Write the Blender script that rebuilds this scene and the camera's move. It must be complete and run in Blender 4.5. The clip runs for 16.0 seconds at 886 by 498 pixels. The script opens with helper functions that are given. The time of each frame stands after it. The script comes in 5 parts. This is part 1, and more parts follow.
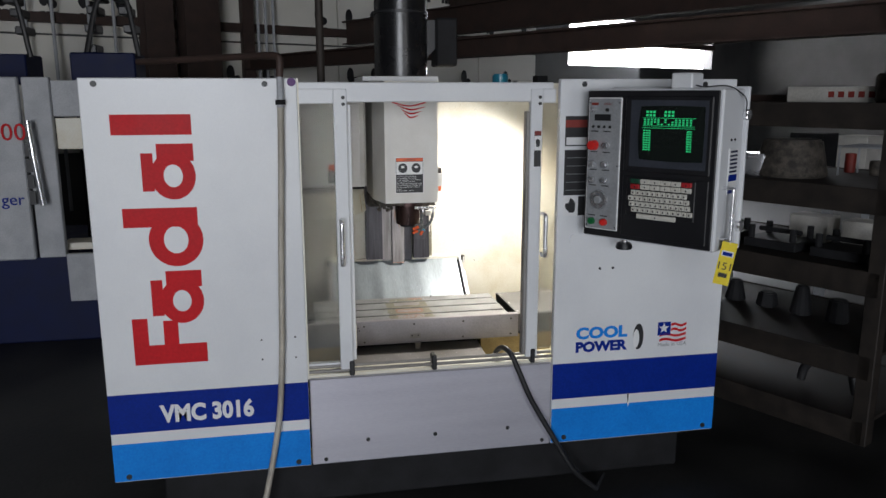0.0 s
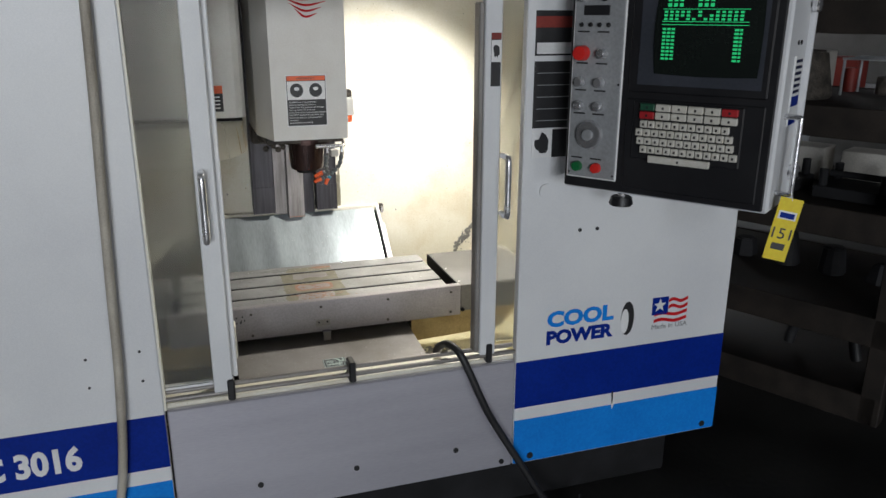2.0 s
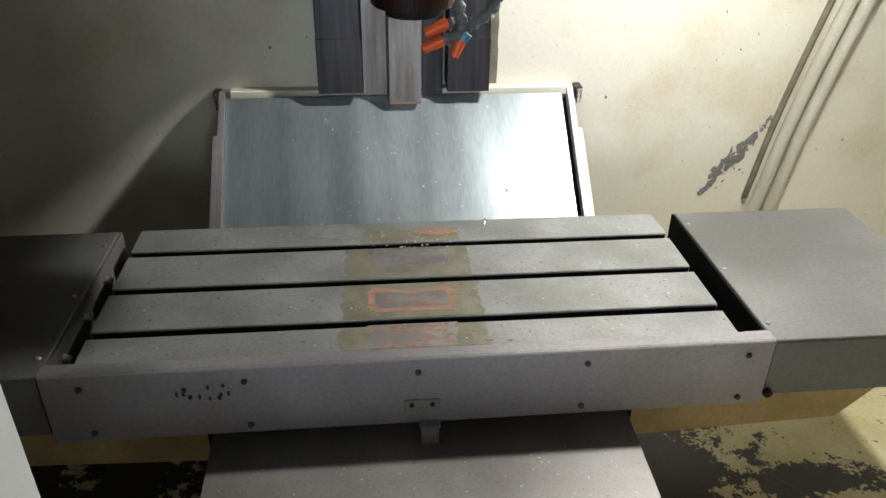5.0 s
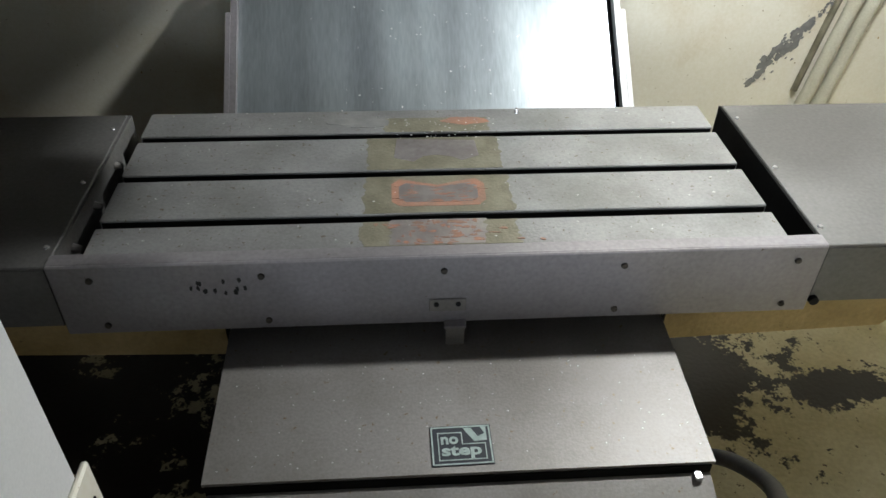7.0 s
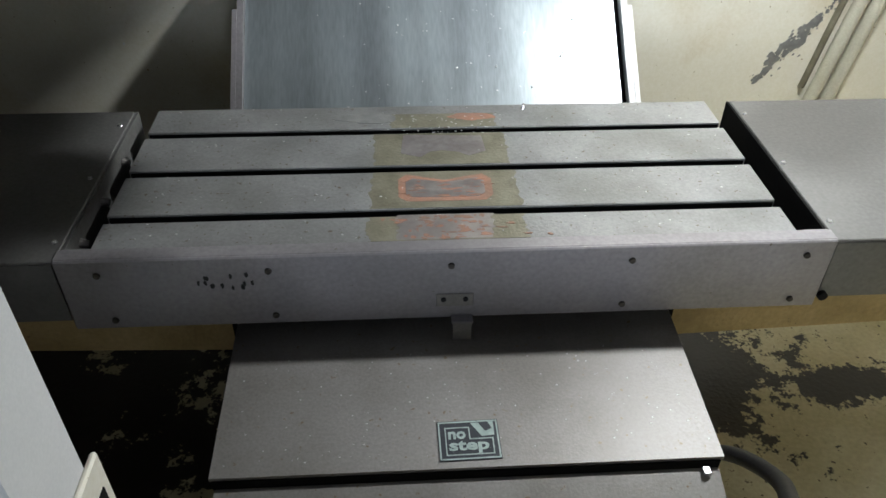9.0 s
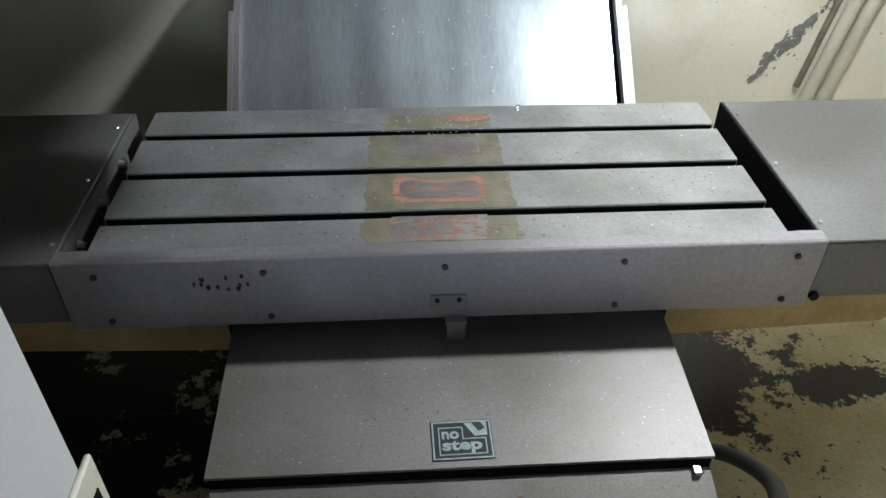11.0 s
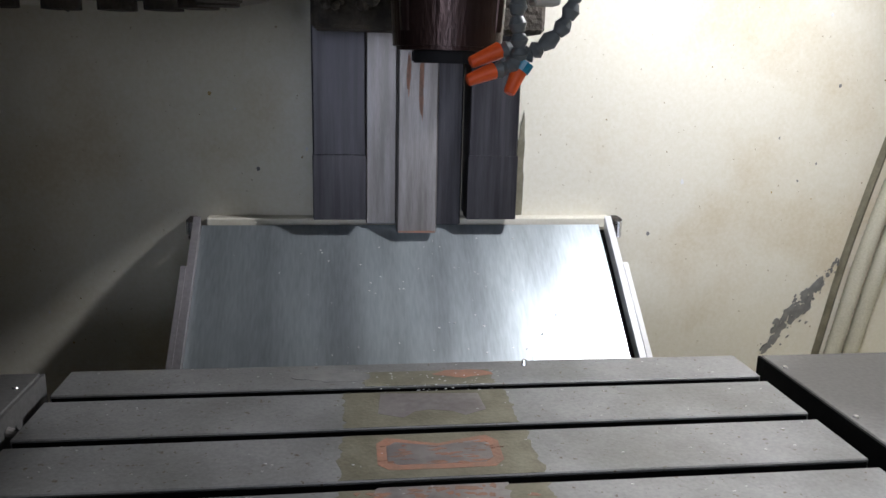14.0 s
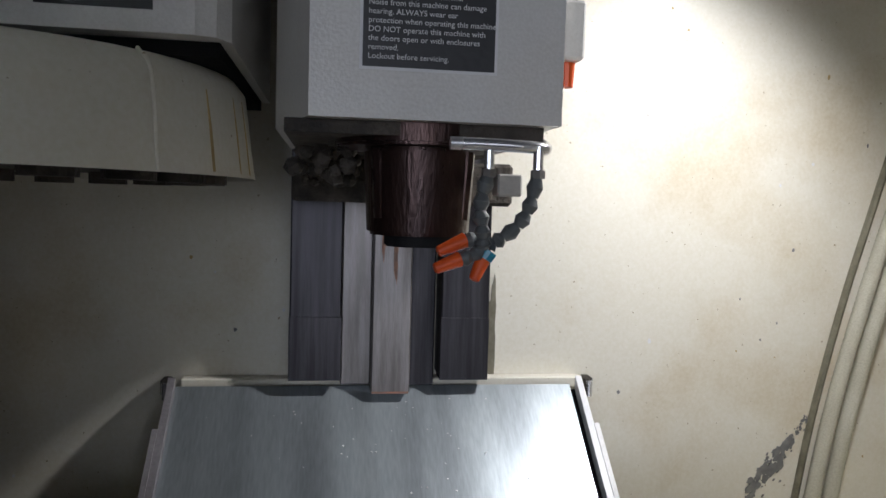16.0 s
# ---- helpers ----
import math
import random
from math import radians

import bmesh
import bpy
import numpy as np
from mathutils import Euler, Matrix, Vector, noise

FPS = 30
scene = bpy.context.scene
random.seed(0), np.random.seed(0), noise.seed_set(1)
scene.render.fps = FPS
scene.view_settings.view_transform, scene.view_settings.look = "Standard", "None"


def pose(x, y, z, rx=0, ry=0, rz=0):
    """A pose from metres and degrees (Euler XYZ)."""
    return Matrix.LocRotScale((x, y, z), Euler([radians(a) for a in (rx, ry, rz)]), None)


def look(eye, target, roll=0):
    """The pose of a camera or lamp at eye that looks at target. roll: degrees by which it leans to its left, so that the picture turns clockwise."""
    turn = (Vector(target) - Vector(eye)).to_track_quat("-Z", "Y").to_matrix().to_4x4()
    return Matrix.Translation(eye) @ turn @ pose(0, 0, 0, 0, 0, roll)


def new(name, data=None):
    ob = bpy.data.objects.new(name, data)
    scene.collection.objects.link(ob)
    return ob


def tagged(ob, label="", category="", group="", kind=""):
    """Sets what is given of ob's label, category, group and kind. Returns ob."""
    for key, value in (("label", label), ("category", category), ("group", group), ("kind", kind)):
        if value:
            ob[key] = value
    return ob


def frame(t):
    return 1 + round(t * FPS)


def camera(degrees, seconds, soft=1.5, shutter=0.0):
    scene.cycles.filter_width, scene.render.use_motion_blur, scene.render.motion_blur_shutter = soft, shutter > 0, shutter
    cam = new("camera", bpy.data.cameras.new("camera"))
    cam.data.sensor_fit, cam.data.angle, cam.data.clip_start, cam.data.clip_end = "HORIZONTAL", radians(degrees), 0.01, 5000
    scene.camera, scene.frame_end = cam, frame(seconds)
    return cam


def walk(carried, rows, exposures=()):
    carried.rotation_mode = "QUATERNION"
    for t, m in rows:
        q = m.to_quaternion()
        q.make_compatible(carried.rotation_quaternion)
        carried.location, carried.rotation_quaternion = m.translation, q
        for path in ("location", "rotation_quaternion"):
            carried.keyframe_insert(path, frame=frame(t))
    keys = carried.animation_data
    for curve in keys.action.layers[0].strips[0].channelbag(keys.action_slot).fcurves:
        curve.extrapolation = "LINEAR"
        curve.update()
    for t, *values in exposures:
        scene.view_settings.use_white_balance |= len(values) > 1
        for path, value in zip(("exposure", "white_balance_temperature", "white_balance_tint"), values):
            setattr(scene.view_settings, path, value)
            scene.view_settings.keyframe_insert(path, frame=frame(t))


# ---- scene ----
cam = camera(60.56, 16.0)
PATH = [
    (0, (-0.2708, -0.7568, 1.7298), (0.1016, 1.1667, 1.3280), -0.08),
    (0.5, (-0.2689, -0.6916, 1.7035), (0.0944, 1.2253, 1.2638), -0.14),
    (1, (-0.2727, -0.4260, 1.6621), (0.1232, 1.4668, 1.1516), 0.50),
    (1.5, (-0.2291, -0.1609, 1.6488), (0.2713, 1.6952, 1.0970), -0.94),
    (2, (-0.1151, 0.2104, 1.6338), (0.4834, 2.0234, 1.0382), 0.18),
    (2.5, (-0.0340, 0.5402, 1.5750), (0.5315, 2.3263, 0.8751), 0.57),
    (3, (-0.0022, 0.8842, 1.5443), (0.4866, 2.6700, 0.7879), 0.86),
    (3.2, (0.0117, 1.0013, 1.5271), (0.4850, 2.7806, 0.7461), 0.41),
    (5.3, (0.2071, 1.9113, 1.3138), (0.3671, 3.5725, 0.2116), 1.52),
    (5.5, (0.1925, 1.9173, 1.3122), (0.3694, 3.5204, 0.1296), 2.65),
    (6, (0.2036, 1.9252, 1.3000), (0.3518, 3.4843, 0.0561), 1.62),
    (6.5, (0.2025, 1.9279, 1.2946), (0.3233, 3.4880, 0.0489), 0.98),
    (7, (0.1938, 1.9300, 1.2876), (0.3163, 3.4989, 0.0533), 1.17),
    (7.5, (0.1888, 1.9308, 1.2802), (0.3017, 3.5027, 0.0488), 1.07),
    (8, (0.1869, 1.9311, 1.2764), (0.2995, 3.5061, 0.0489), 1.02),
    (10.5, (0.1988, 1.9186, 1.2892), (0.3053, 3.4822, 0.0467), 0.70),
    (11, (0.1998, 1.9232, 1.2900), (0.3074, 3.4895, 0.0511), 0.74),
    (11.5, (0.1929, 1.9587, 1.2255), (0.3121, 3.6222, 0.1217), 1.88),
    (12, (0.1722, 2.0610, 1.1099), (0.3696, 3.9240, 0.4097), 2.64),
    (12.5, (0.1757, 2.0945, 1.0886), (0.4151, 4.0280, 0.6365), 1.35),
    (13, (0.1768, 2.0961, 1.0765), (0.4152, 4.0293, 0.6228), 1.43),
    (13.5, (0.1729, 2.0924, 1.0772), (0.4190, 4.0152, 0.5852), 1.44),
    (14, (0.1612, 2.1024, 1.0832), (0.4054, 4.0296, 0.6075), 1.35),
    (14.5, (0.1553, 2.1135, 1.0870), (0.4248, 4.0664, 0.7497), 0.98),
    (15, (0.1557, 2.1089, 1.0875), (0.4364, 4.0790, 0.8877), 1.20),
    (15.5, (0.1546, 2.0961, 1.0952), (0.4422, 4.0704, 0.9559), 1.24),
    (16, (0.1671, 2.0725, 1.1327), (0.4628, 4.0468, 1.0125), 1.65),
]
walk(cam, [(t, look(eye, target, roll)) for t, eye, target, roll in PATH], [(0.0, 0.65, 6600, 12), (1.5, 0.65, 6650, 10), (2.5, 0.4, 6700, 10), (3.2, 0.25, 6700, 10), (5.3, 0.2, 6300, 8), (8.0, 0.22, 6050, 8), (11.0, 0.22, 5850, 8), (11.7, 0.12, 6000, 14), (12.5, -0.25, 6000, 15), (14.0, -0.3, 6000, 15), (15.0, -0.5, 6000, 15), (16.0, -0.55, 6100, 15)])

# ---- world and light ----
world = bpy.data.worlds.new("world")
scene.world = world
world.use_nodes = True
wn = world.node_tree.nodes
sky = wn.new("ShaderNodeTexSky")
sky.sky_type = "NISHITA"
sky.sun_disc = False
sky.sun_elevation, sky.sun_rotation = radians(40), radians(150)
wn["Background"].inputs["Strength"].default_value = 0.12
world.node_tree.links.new(sky.outputs["Color"], wn["Background"].inputs["Color"])


def lamp(name, kind, m, energy, color=(1, 1, 1), **kw):
    data = bpy.data.lights.new(name, kind)
    data.energy, data.color = energy, color
    for key, value in kw.items():
        if key == "size":
            data.size = value
        elif key == "size_y":
            data.shape, data.size_y = "RECTANGLE", value
        elif key == "radius":
            data.shadow_soft_size = value
        elif key == "cone":
            data.spot_size = radians(value)
        elif key == "blend":
            data.spot_blend = value
    ob = new(name, data)
    ob.matrix_world = m
    return ob


# the shop stands turned against the machine: U along its back wall, V away from the gate
UX, UY, VX, VY = 0.89, 0.456, -0.456, 0.89
SHOP = pose(0, 0, 0, 0, 0, math.degrees(math.atan2(UY, UX)))


def shop(u, v, z=0.0):
    return (UX * u + VX * v, UY * u + VY * v, z)


# work lamp inside the enclosure, high on the tool side
lamp("work_lamp", "SPOT", look((1.00, 3.01, 1.67), (0.50, 3.14, 0.70)), 58, (1.0, 0.98, 0.92), radius=0.04, cone=150, blend=0.9)
# daylight of the open gate behind the camera, and of the far window
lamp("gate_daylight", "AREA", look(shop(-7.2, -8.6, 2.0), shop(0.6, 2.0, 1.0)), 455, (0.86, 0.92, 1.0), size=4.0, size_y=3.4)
# Added lamp at an unseen doorway, for light from the right.
lamp("added_side_daylight", "AREA", look(shop(-1.2, -8.6, 1.6), shop(0.9, 2.0, 0.8)), 45, (0.86, 0.92, 1.0), size=1.0, size_y=2.6)
lamp("window_daylight", "AREA", look(shop(11.3, 8.2, 2.6), shop(3.0, 0.0, 0.5)), 110, (0.86, 0.92, 1.0), size=3.6, size_y=0.9)


# ---- materials ----
def material(name, a, b=None, rough=0.5, metal=0.0, scale=8.0, fine=120.0, bump=0.05, spots=None, spot_scale=60.0, spot_cut=0.72, stretch=(1, 1, 1), rough_var=0.12, emit=0.0, coat=0.0, spec=0.5, contrast=(0.35, 0.65)):
    m = bpy.data.materials.new(name)
    m.use_nodes = True
    n, l = m.node_tree.nodes, m.node_tree.links
    bsdf = n["Principled BSDF"]
    b = b or tuple(c * 0.82 for c in a)
    coord = n.new("ShaderNodeTexCoord")
    mapping = n.new("ShaderNodeMapping")
    mapping.inputs["Scale"].default_value = stretch
    l.new(coord.outputs["Object"], mapping.inputs["Vector"])
    big = n.new("ShaderNodeTexNoise")
    big.inputs["Scale"].default_value, big.inputs["Detail"].default_value = scale, 6
    small = n.new("ShaderNodeTexNoise")
    small.inputs["Scale"].default_value, small.inputs["Detail"].default_value = fine, 3
    for t in (big, small):
        l.new(mapping.outputs[0], t.inputs["Vector"])
    ramp = n.new("ShaderNodeValToRGB")
    ramp.color_ramp.elements[0].position, ramp.color_ramp.elements[1].position = contrast
    ramp.color_ramp.elements[0].color, ramp.color_ramp.elements[1].color = (*b, 1), (*a, 1)
    l.new(big.outputs["Fac"], ramp.inputs[0])
    mix = n.new("ShaderNodeMix")
    mix.data_type, mix.blend_type = "RGBA", "OVERLAY"
    mix.inputs[0].default_value = 0.25
    l.new(ramp.outputs[0], mix.inputs[6])
    l.new(small.outputs["Fac"], mix.inputs[7])
    color = mix.outputs[2]
    if spots:
        sp = n.new("ShaderNodeTexNoise")
        sp.inputs["Scale"].default_value, sp.inputs["Detail"].default_value = spot_scale, 4
        l.new(coord.outputs["Object"], sp.inputs["Vector"])
        cut = n.new("ShaderNodeValToRGB")
        cut.color_ramp.elements[0].position, cut.color_ramp.elements[1].position = spot_cut, spot_cut + 0.04
        l.new(sp.outputs["Fac"], cut.inputs[0])
        mix2 = n.new("ShaderNodeMix")
        mix2.data_type = "RGBA"
        l.new(cut.outputs[0], mix2.inputs[0])
        l.new(color, mix2.inputs[6])
        mix2.inputs[7].default_value = (*spots, 1)
        color = mix2.outputs[2]
    l.new(color, bsdf.inputs["Base Color"])
    rr = n.new("ShaderNodeMapRange")
    rr.inputs["To Min"].default_value, rr.inputs["To Max"].default_value = max(0.03, rough - rough_var), min(1, rough + rough_var)
    l.new(big.outputs["Fac"], rr.inputs["Value"])
    l.new(rr.outputs[0], bsdf.inputs["Roughness"])
    bsdf.inputs["Metallic"].default_value = metal
    bsdf.inputs["Coat Weight"].default_value = coat
    bsdf.inputs["Specular IOR Level"].default_value = spec
    if emit:
        bsdf.inputs["Emission Color"].default_value = (*a, 1)
        bsdf.inputs["Emission Strength"].default_value = emit
    bp = n.new("ShaderNodeBump")
    bp.inputs["Strength"].default_value, bp.inputs["Distance"].default_value = bump, 0.01
    l.new(small.outputs["Fac"], bp.inputs["Height"])
    l.new(bp.outputs[0], bsdf.inputs["Normal"])
    return m


WHITE = material("white_powder_coat", (0.74, 0.75, 0.76), (0.67, 0.68, 0.70), 0.38, scale=3, fine=420, bump=0.03, spots=(0.5, 0.5, 0.5), spot_scale=160, spot_cut=0.79)
CREAM = material("cream_enamel", (0.76, 0.73, 0.63), (0.64, 0.57, 0.43), 0.42, scale=4.5, fine=160, bump=0.02, contrast=(0.26, 0.50), spots=(0.30, 0.22, 0.10), spot_scale=120, spot_cut=0.71)
HEAD = material("head_enamel", (0.70, 0.69, 0.66), (0.64, 0.62, 0.58), 0.35, fine=300, bump=0.08)
BLUE = material("dark_blue_vinyl", (0.001, 0.022, 0.25), (0.001, 0.018, 0.22), 0.5, bump=0.02, spec=0.12)
CYAN = material("light_blue_vinyl", (0.004, 0.23, 0.75), (0.004, 0.20, 0.68), 0.5, bump=0.02, spec=0.15)
RED = material("red_vinyl", (0.58, 0.012, 0.018), (0.52, 0.010, 0.015), 0.5, bump=0.02, spec=0.15)
PAPER = material("white_label", (0.80, 0.80, 0.80), (0.72, 0.72, 0.72), 0.5)
BLACK = material("black_label", (0.018, 0.018, 0.02), (0.012, 0.012, 0.014), 0.45)
ORANGE = material("orange_plastic", (0.85, 0.13, 0.02), (0.72, 0.09, 0.015), 0.4)
STEEL = material("brushed_stainless", (0.68, 0.67, 0.74), (0.60, 0.59, 0.66), 0.34, 0.60, scale=2, fine=90, bump=0.012, stretch=(0.5, 1, 6), rough_var=0.05)
CHUTE = material("wet_galvanised_sheet", (0.50, 0.56, 0.59), (0.38, 0.42, 0.45), 0.34, 0.70, scale=3, fine=60, bump=0.02, stretch=(4, 0.6, 0.6), spots=(0.75, 0.78, 0.8), spot_scale=130, spot_cut=0.76)
TABLE = material("ground_cast_iron", (0.34, 0.34, 0.34), (0.24, 0.24, 0.235), 0.46, 0.35, scale=9, fine=220, bump=0.08, spots=(0.16, 0.13, 0.10), spot_scale=150, spot_cut=0.66)
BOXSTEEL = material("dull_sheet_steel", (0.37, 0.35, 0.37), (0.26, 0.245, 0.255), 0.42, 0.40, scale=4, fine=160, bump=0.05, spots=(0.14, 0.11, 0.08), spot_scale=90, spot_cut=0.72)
# Tray steel dimmed below the skirt steel, with left-hand shade in its colour.
TRAY = material("shade_dimmed_tray_steel", (0.22, 0.215, 0.21), (0.15, 0.145, 0.14), 0.55, 0.35, scale=4, fine=160, bump=0.05, spots=(0.40, 0.39, 0.38), spot_scale=90, spot_cut=0.76)
COVER = material("pitted_way_cover_steel", (0.30, 0.285, 0.275), (0.20, 0.185, 0.17), 0.46, 0.35, scale=5, fine=260, bump=0.05, spots=(0.20, 0.15, 0.10), spot_scale=110, spot_cut=0.68)
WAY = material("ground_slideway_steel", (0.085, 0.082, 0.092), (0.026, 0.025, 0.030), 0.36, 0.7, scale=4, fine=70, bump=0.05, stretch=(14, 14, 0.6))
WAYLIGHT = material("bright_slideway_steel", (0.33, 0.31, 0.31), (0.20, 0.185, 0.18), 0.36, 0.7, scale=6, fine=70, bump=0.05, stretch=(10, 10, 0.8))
CHROME = material("chrome", (0.80, 0.80, 0.82), (0.70, 0.70, 0.72), 0.26, 0.85, bump=0.01)
SPINDLE = material("oiled_brown_steel", (0.06, 0.034, 0.03), (0.03, 0.018, 0.017), 0.30, 0.75, scale=10, fine=90, bump=0.12, stretch=(3, 3, 0.7))
GRIME_AND_DIM_WALL = material("grimy_casting_and_dim_wall", (0.10, 0.085, 0.07), (0.03, 0.026, 0.022), 0.75, 0.2, scale=22, fine=90, bump=0.7)
# Near-black that paints shade into slots, gaps and recesses.
SHADE_BLACK = material("shade_black", (0.010, 0.010, 0.010), (0.006, 0.006, 0.006), 0.8, spec=0.1)
PLASTIC = material("black_textured_plastic", (0.014, 0.014, 0.016), (0.010, 0.010, 0.012), 0.42, fine=600, bump=0.06)
GREYPLATE = material("grey_panel_film", (0.30, 0.31, 0.32), (0.26, 0.27, 0.28), 0.45)
BEZEL = material("slate_bezel", (0.045, 0.05, 0.065), (0.035, 0.04, 0.05), 0.4)
GLASS_CRT = material("dark_tube_glass", (0.012, 0.016, 0.014), (0.010, 0.013, 0.012), 0.08, bump=0.0)
GREENLIGHT = material("green_phosphor", (0.01, 0.42, 0.14), (0.01, 0.40, 0.13), 0.5, emit=0.5)
KEY = material("ivory_keycap", (0.62, 0.60, 0.54), (0.55, 0.53, 0.47), 0.5)
KEYRED = material("red_keycap", (0.42, 0.02, 0.025), None, 0.45)
KEYGREEN = material("green_keycap", (0.015, 0.08, 0.045), None, 0.45)
GREENBTN = material("green_button", (0.01, 0.16, 0.05), None, 0.3)
REDBTN = material("red_button", (0.75, 0.03, 0.025), None, 0.35)
YELLOW = material("yellow_tag_card", (0.85, 0.66, 0.02), (0.78, 0.6, 0.02), 0.55)
GALV = material("galvanised_hose_braid", (0.58, 0.54, 0.46), (0.40, 0.36, 0.30), 0.55, 0.3, fine=300, bump=0.4)
RUBBER = material("black_rubber", (0.02, 0.02, 0.022), (0.014, 0.014, 0.015), 0.5)
LOCLINE = material("grey_segmented_plastic", (0.16, 0.17, 0.17), (0.11, 0.12, 0.12), 0.4)
CONDUIT = material("cream_conduit", (0.62, 0.60, 0.50), (0.52, 0.50, 0.40), 0.5, fine=300, bump=0.3)
SADDLE = material("yellowed_casting_paint", (0.56, 0.42, 0.20), (0.40, 0.29, 0.12), 0.5, scale=12, bump=0.25, spots=(0.14, 0.09, 0.05), spot_scale=40, spot_cut=0.68)
SUMP = material("stained_and_shade_painted_sump", (0.62, 0.57, 0.38), (0.46, 0.40, 0.22), 0.4, scale=6, bump=0.15, spots=(0.10, 0.07, 0.04), spot_scale=70, spot_cut=0.66)
SCAR = material("bare_scraped_metal", (0.17, 0.17, 0.17), (0.24, 0.24, 0.23), 0.6, scale=40)
RUST = material("rust_stain", (0.40, 0.20, 0.135), (0.27, 0.17, 0.125), 0.55, scale=45, fine=200, bump=0.1)
OLIVE = material("olive_coolant_stain", (0.27, 0.255, 0.19), (0.19, 0.175, 0.125), 0.5, 0.3, scale=30, fine=200, bump=0.12)
POLISHED = material("clean_iron_patch", (0.40, 0.37, 0.36), (0.34, 0.31, 0.30), 0.45, 0.7, scale=30)


def spill_and_shade(m, muck_shade, pools):
    """Muck (oily) and painted shade lying in pools of (x, y, radius x, radius y), broken up at the rim."""
    n, l = m.node_tree.nodes, m.node_tree.links
    bsdf = n["Principled BSDF"]
    clean = bsdf.inputs["Base Color"].links[0].from_socket
    coord = n.new("ShaderNodeTexCoord")
    total = None
    for cx, cy, rx, ry in pools:
        mp = n.new("ShaderNodeMapping")
        mp.vector_type = "POINT"
        mp.inputs["Scale"].default_value = (1 / rx, 1 / ry, 0)
        mp.inputs["Location"].default_value = (-cx / rx, -cy / ry, 0)
        l.new(coord.outputs["Object"], mp.inputs["Vector"])
        ln = n.new("ShaderNodeVectorMath")
        ln.operation = "LENGTH"
        l.new(mp.outputs[0], ln.inputs[0])
        inv = n.new("ShaderNodeMath")
        inv.operation = "SUBTRACT"
        inv.inputs[0].default_value = 1.0
        l.new(ln.outputs["Value"], inv.inputs[1])
        if total is None:
            total = inv.outputs[0]
        else:
            mx = n.new("ShaderNodeMath")
            mx.operation = "MAXIMUM"
            l.new(total, mx.inputs[0])
            l.new(inv.outputs[0], mx.inputs[1])
            total = mx.outputs[0]
    for scale, gain in ((9.0, 2.6), (48.0, 1.9), (170.0, 0.9)):
        tx = n.new("ShaderNodeTexNoise")
        tx.inputs["Scale"].default_value, tx.inputs["Detail"].default_value = scale, 5
        l.new(coord.outputs["Object"], tx.inputs["Vector"])
        ma = n.new("ShaderNodeMath")
        ma.operation = "MULTIPLY_ADD"
        l.new(tx.outputs["Fac"], ma.inputs[0])
        ma.inputs[1].default_value = gain
        ad = n.new("ShaderNodeMath")
        ad.operation = "SUBTRACT"
        l.new(total, ad.inputs[0])
        ad.inputs[1].default_value = gain / 2
        l.new(ad.outputs[0], ma.inputs[2])
        total = ma.outputs[0]
    rp_ = n.new("ShaderNodeValToRGB")
    rp_.color_ramp.elements[0].position, rp_.color_ramp.elements[1].position = 0.0, 0.16
    l.new(total, rp_.inputs[0])
    mix = n.new("ShaderNodeMix")
    mix.data_type = "RGBA"
    l.new(rp_.outputs[0], mix.inputs[0])
    l.new(clean, mix.inputs[6])
    mix.inputs[7].default_value = (*muck_shade, 1)
    l.new(mix.outputs[2], bsdf.inputs["Base Color"])


# Third pool is the left side's shade put into the floor colour.
spill_and_shade(SUMP, (0.022, 0.018, 0.014), ((0.76, 2.90, 0.17, 0.20), (1.00, 2.82, 0.13, 0.05), (-0.60, 2.78, 0.72, 1.4)))
BASE = material("charcoal_machine_base", (0.018, 0.018, 0.020), (0.010, 0.010, 0.011), 0.7, spec=0.2)
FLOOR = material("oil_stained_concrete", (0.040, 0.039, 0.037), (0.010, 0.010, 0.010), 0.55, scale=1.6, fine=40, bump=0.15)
BOARD = material("white_insulation_board", (0.78, 0.76, 0.70), (0.68, 0.66, 0.60), 0.7, scale=1.5)
BROWN = material("brown_primer_steel", (0.055, 0.032, 0.026), (0.035, 0.022, 0.018), 0.6, 0.1)
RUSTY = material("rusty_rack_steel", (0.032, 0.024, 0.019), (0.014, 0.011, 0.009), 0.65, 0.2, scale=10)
DARKWALL = material("dark_shop_wall", (0.10, 0.10, 0.10), (0.06, 0.06, 0.06), 0.8, scale=1.2)
GREYPAINT = material("pale_grey_paint", (0.42, 0.43, 0.45), (0.33, 0.34, 0.36), 0.5)
NAVY = material("navy_paint", (0.005, 0.010, 0.05), (0.004, 0.008, 0.04), 0.55, spec=0.2)
MOTOR = material("black_gloss_motor", (0.012, 0.012, 0.013), (0.009, 0.009, 0.010), 0.28)
CARD = material("pale_carton", (0.52, 0.50, 0.46), (0.44, 0.42, 0.38), 0.7)
REDPAINT = material("dull_red_paint", (0.25, 0.03, 0.02), (0.18, 0.02, 0.015), 0.6)
TEAL = material("teal_bottle", (0.02, 0.25, 0.38), None, 0.3)
PURPLE = material("purple_sticker", (0.09, 0.02, 0.14), None, 0.5)
DAYLIGHT = material("bright_day_outside", (0.95, 0.97, 1.0), (0.95, 0.97, 1.0), 0.9, emit=14.0)

FROST = bpy.data.materials.new("scratched_polycarbonate")
FROST.use_nodes = True
_b = FROST.node_tree.nodes["Principled BSDF"]
_b.inputs["Base Color"].default_value = (0.80, 0.80, 0.76, 1)
_b.inputs["Roughness"].default_value = 0.22
_b.inputs["Transmission Weight"].default_value = 0.93
_b.inputs["IOR"].default_value = 1.12


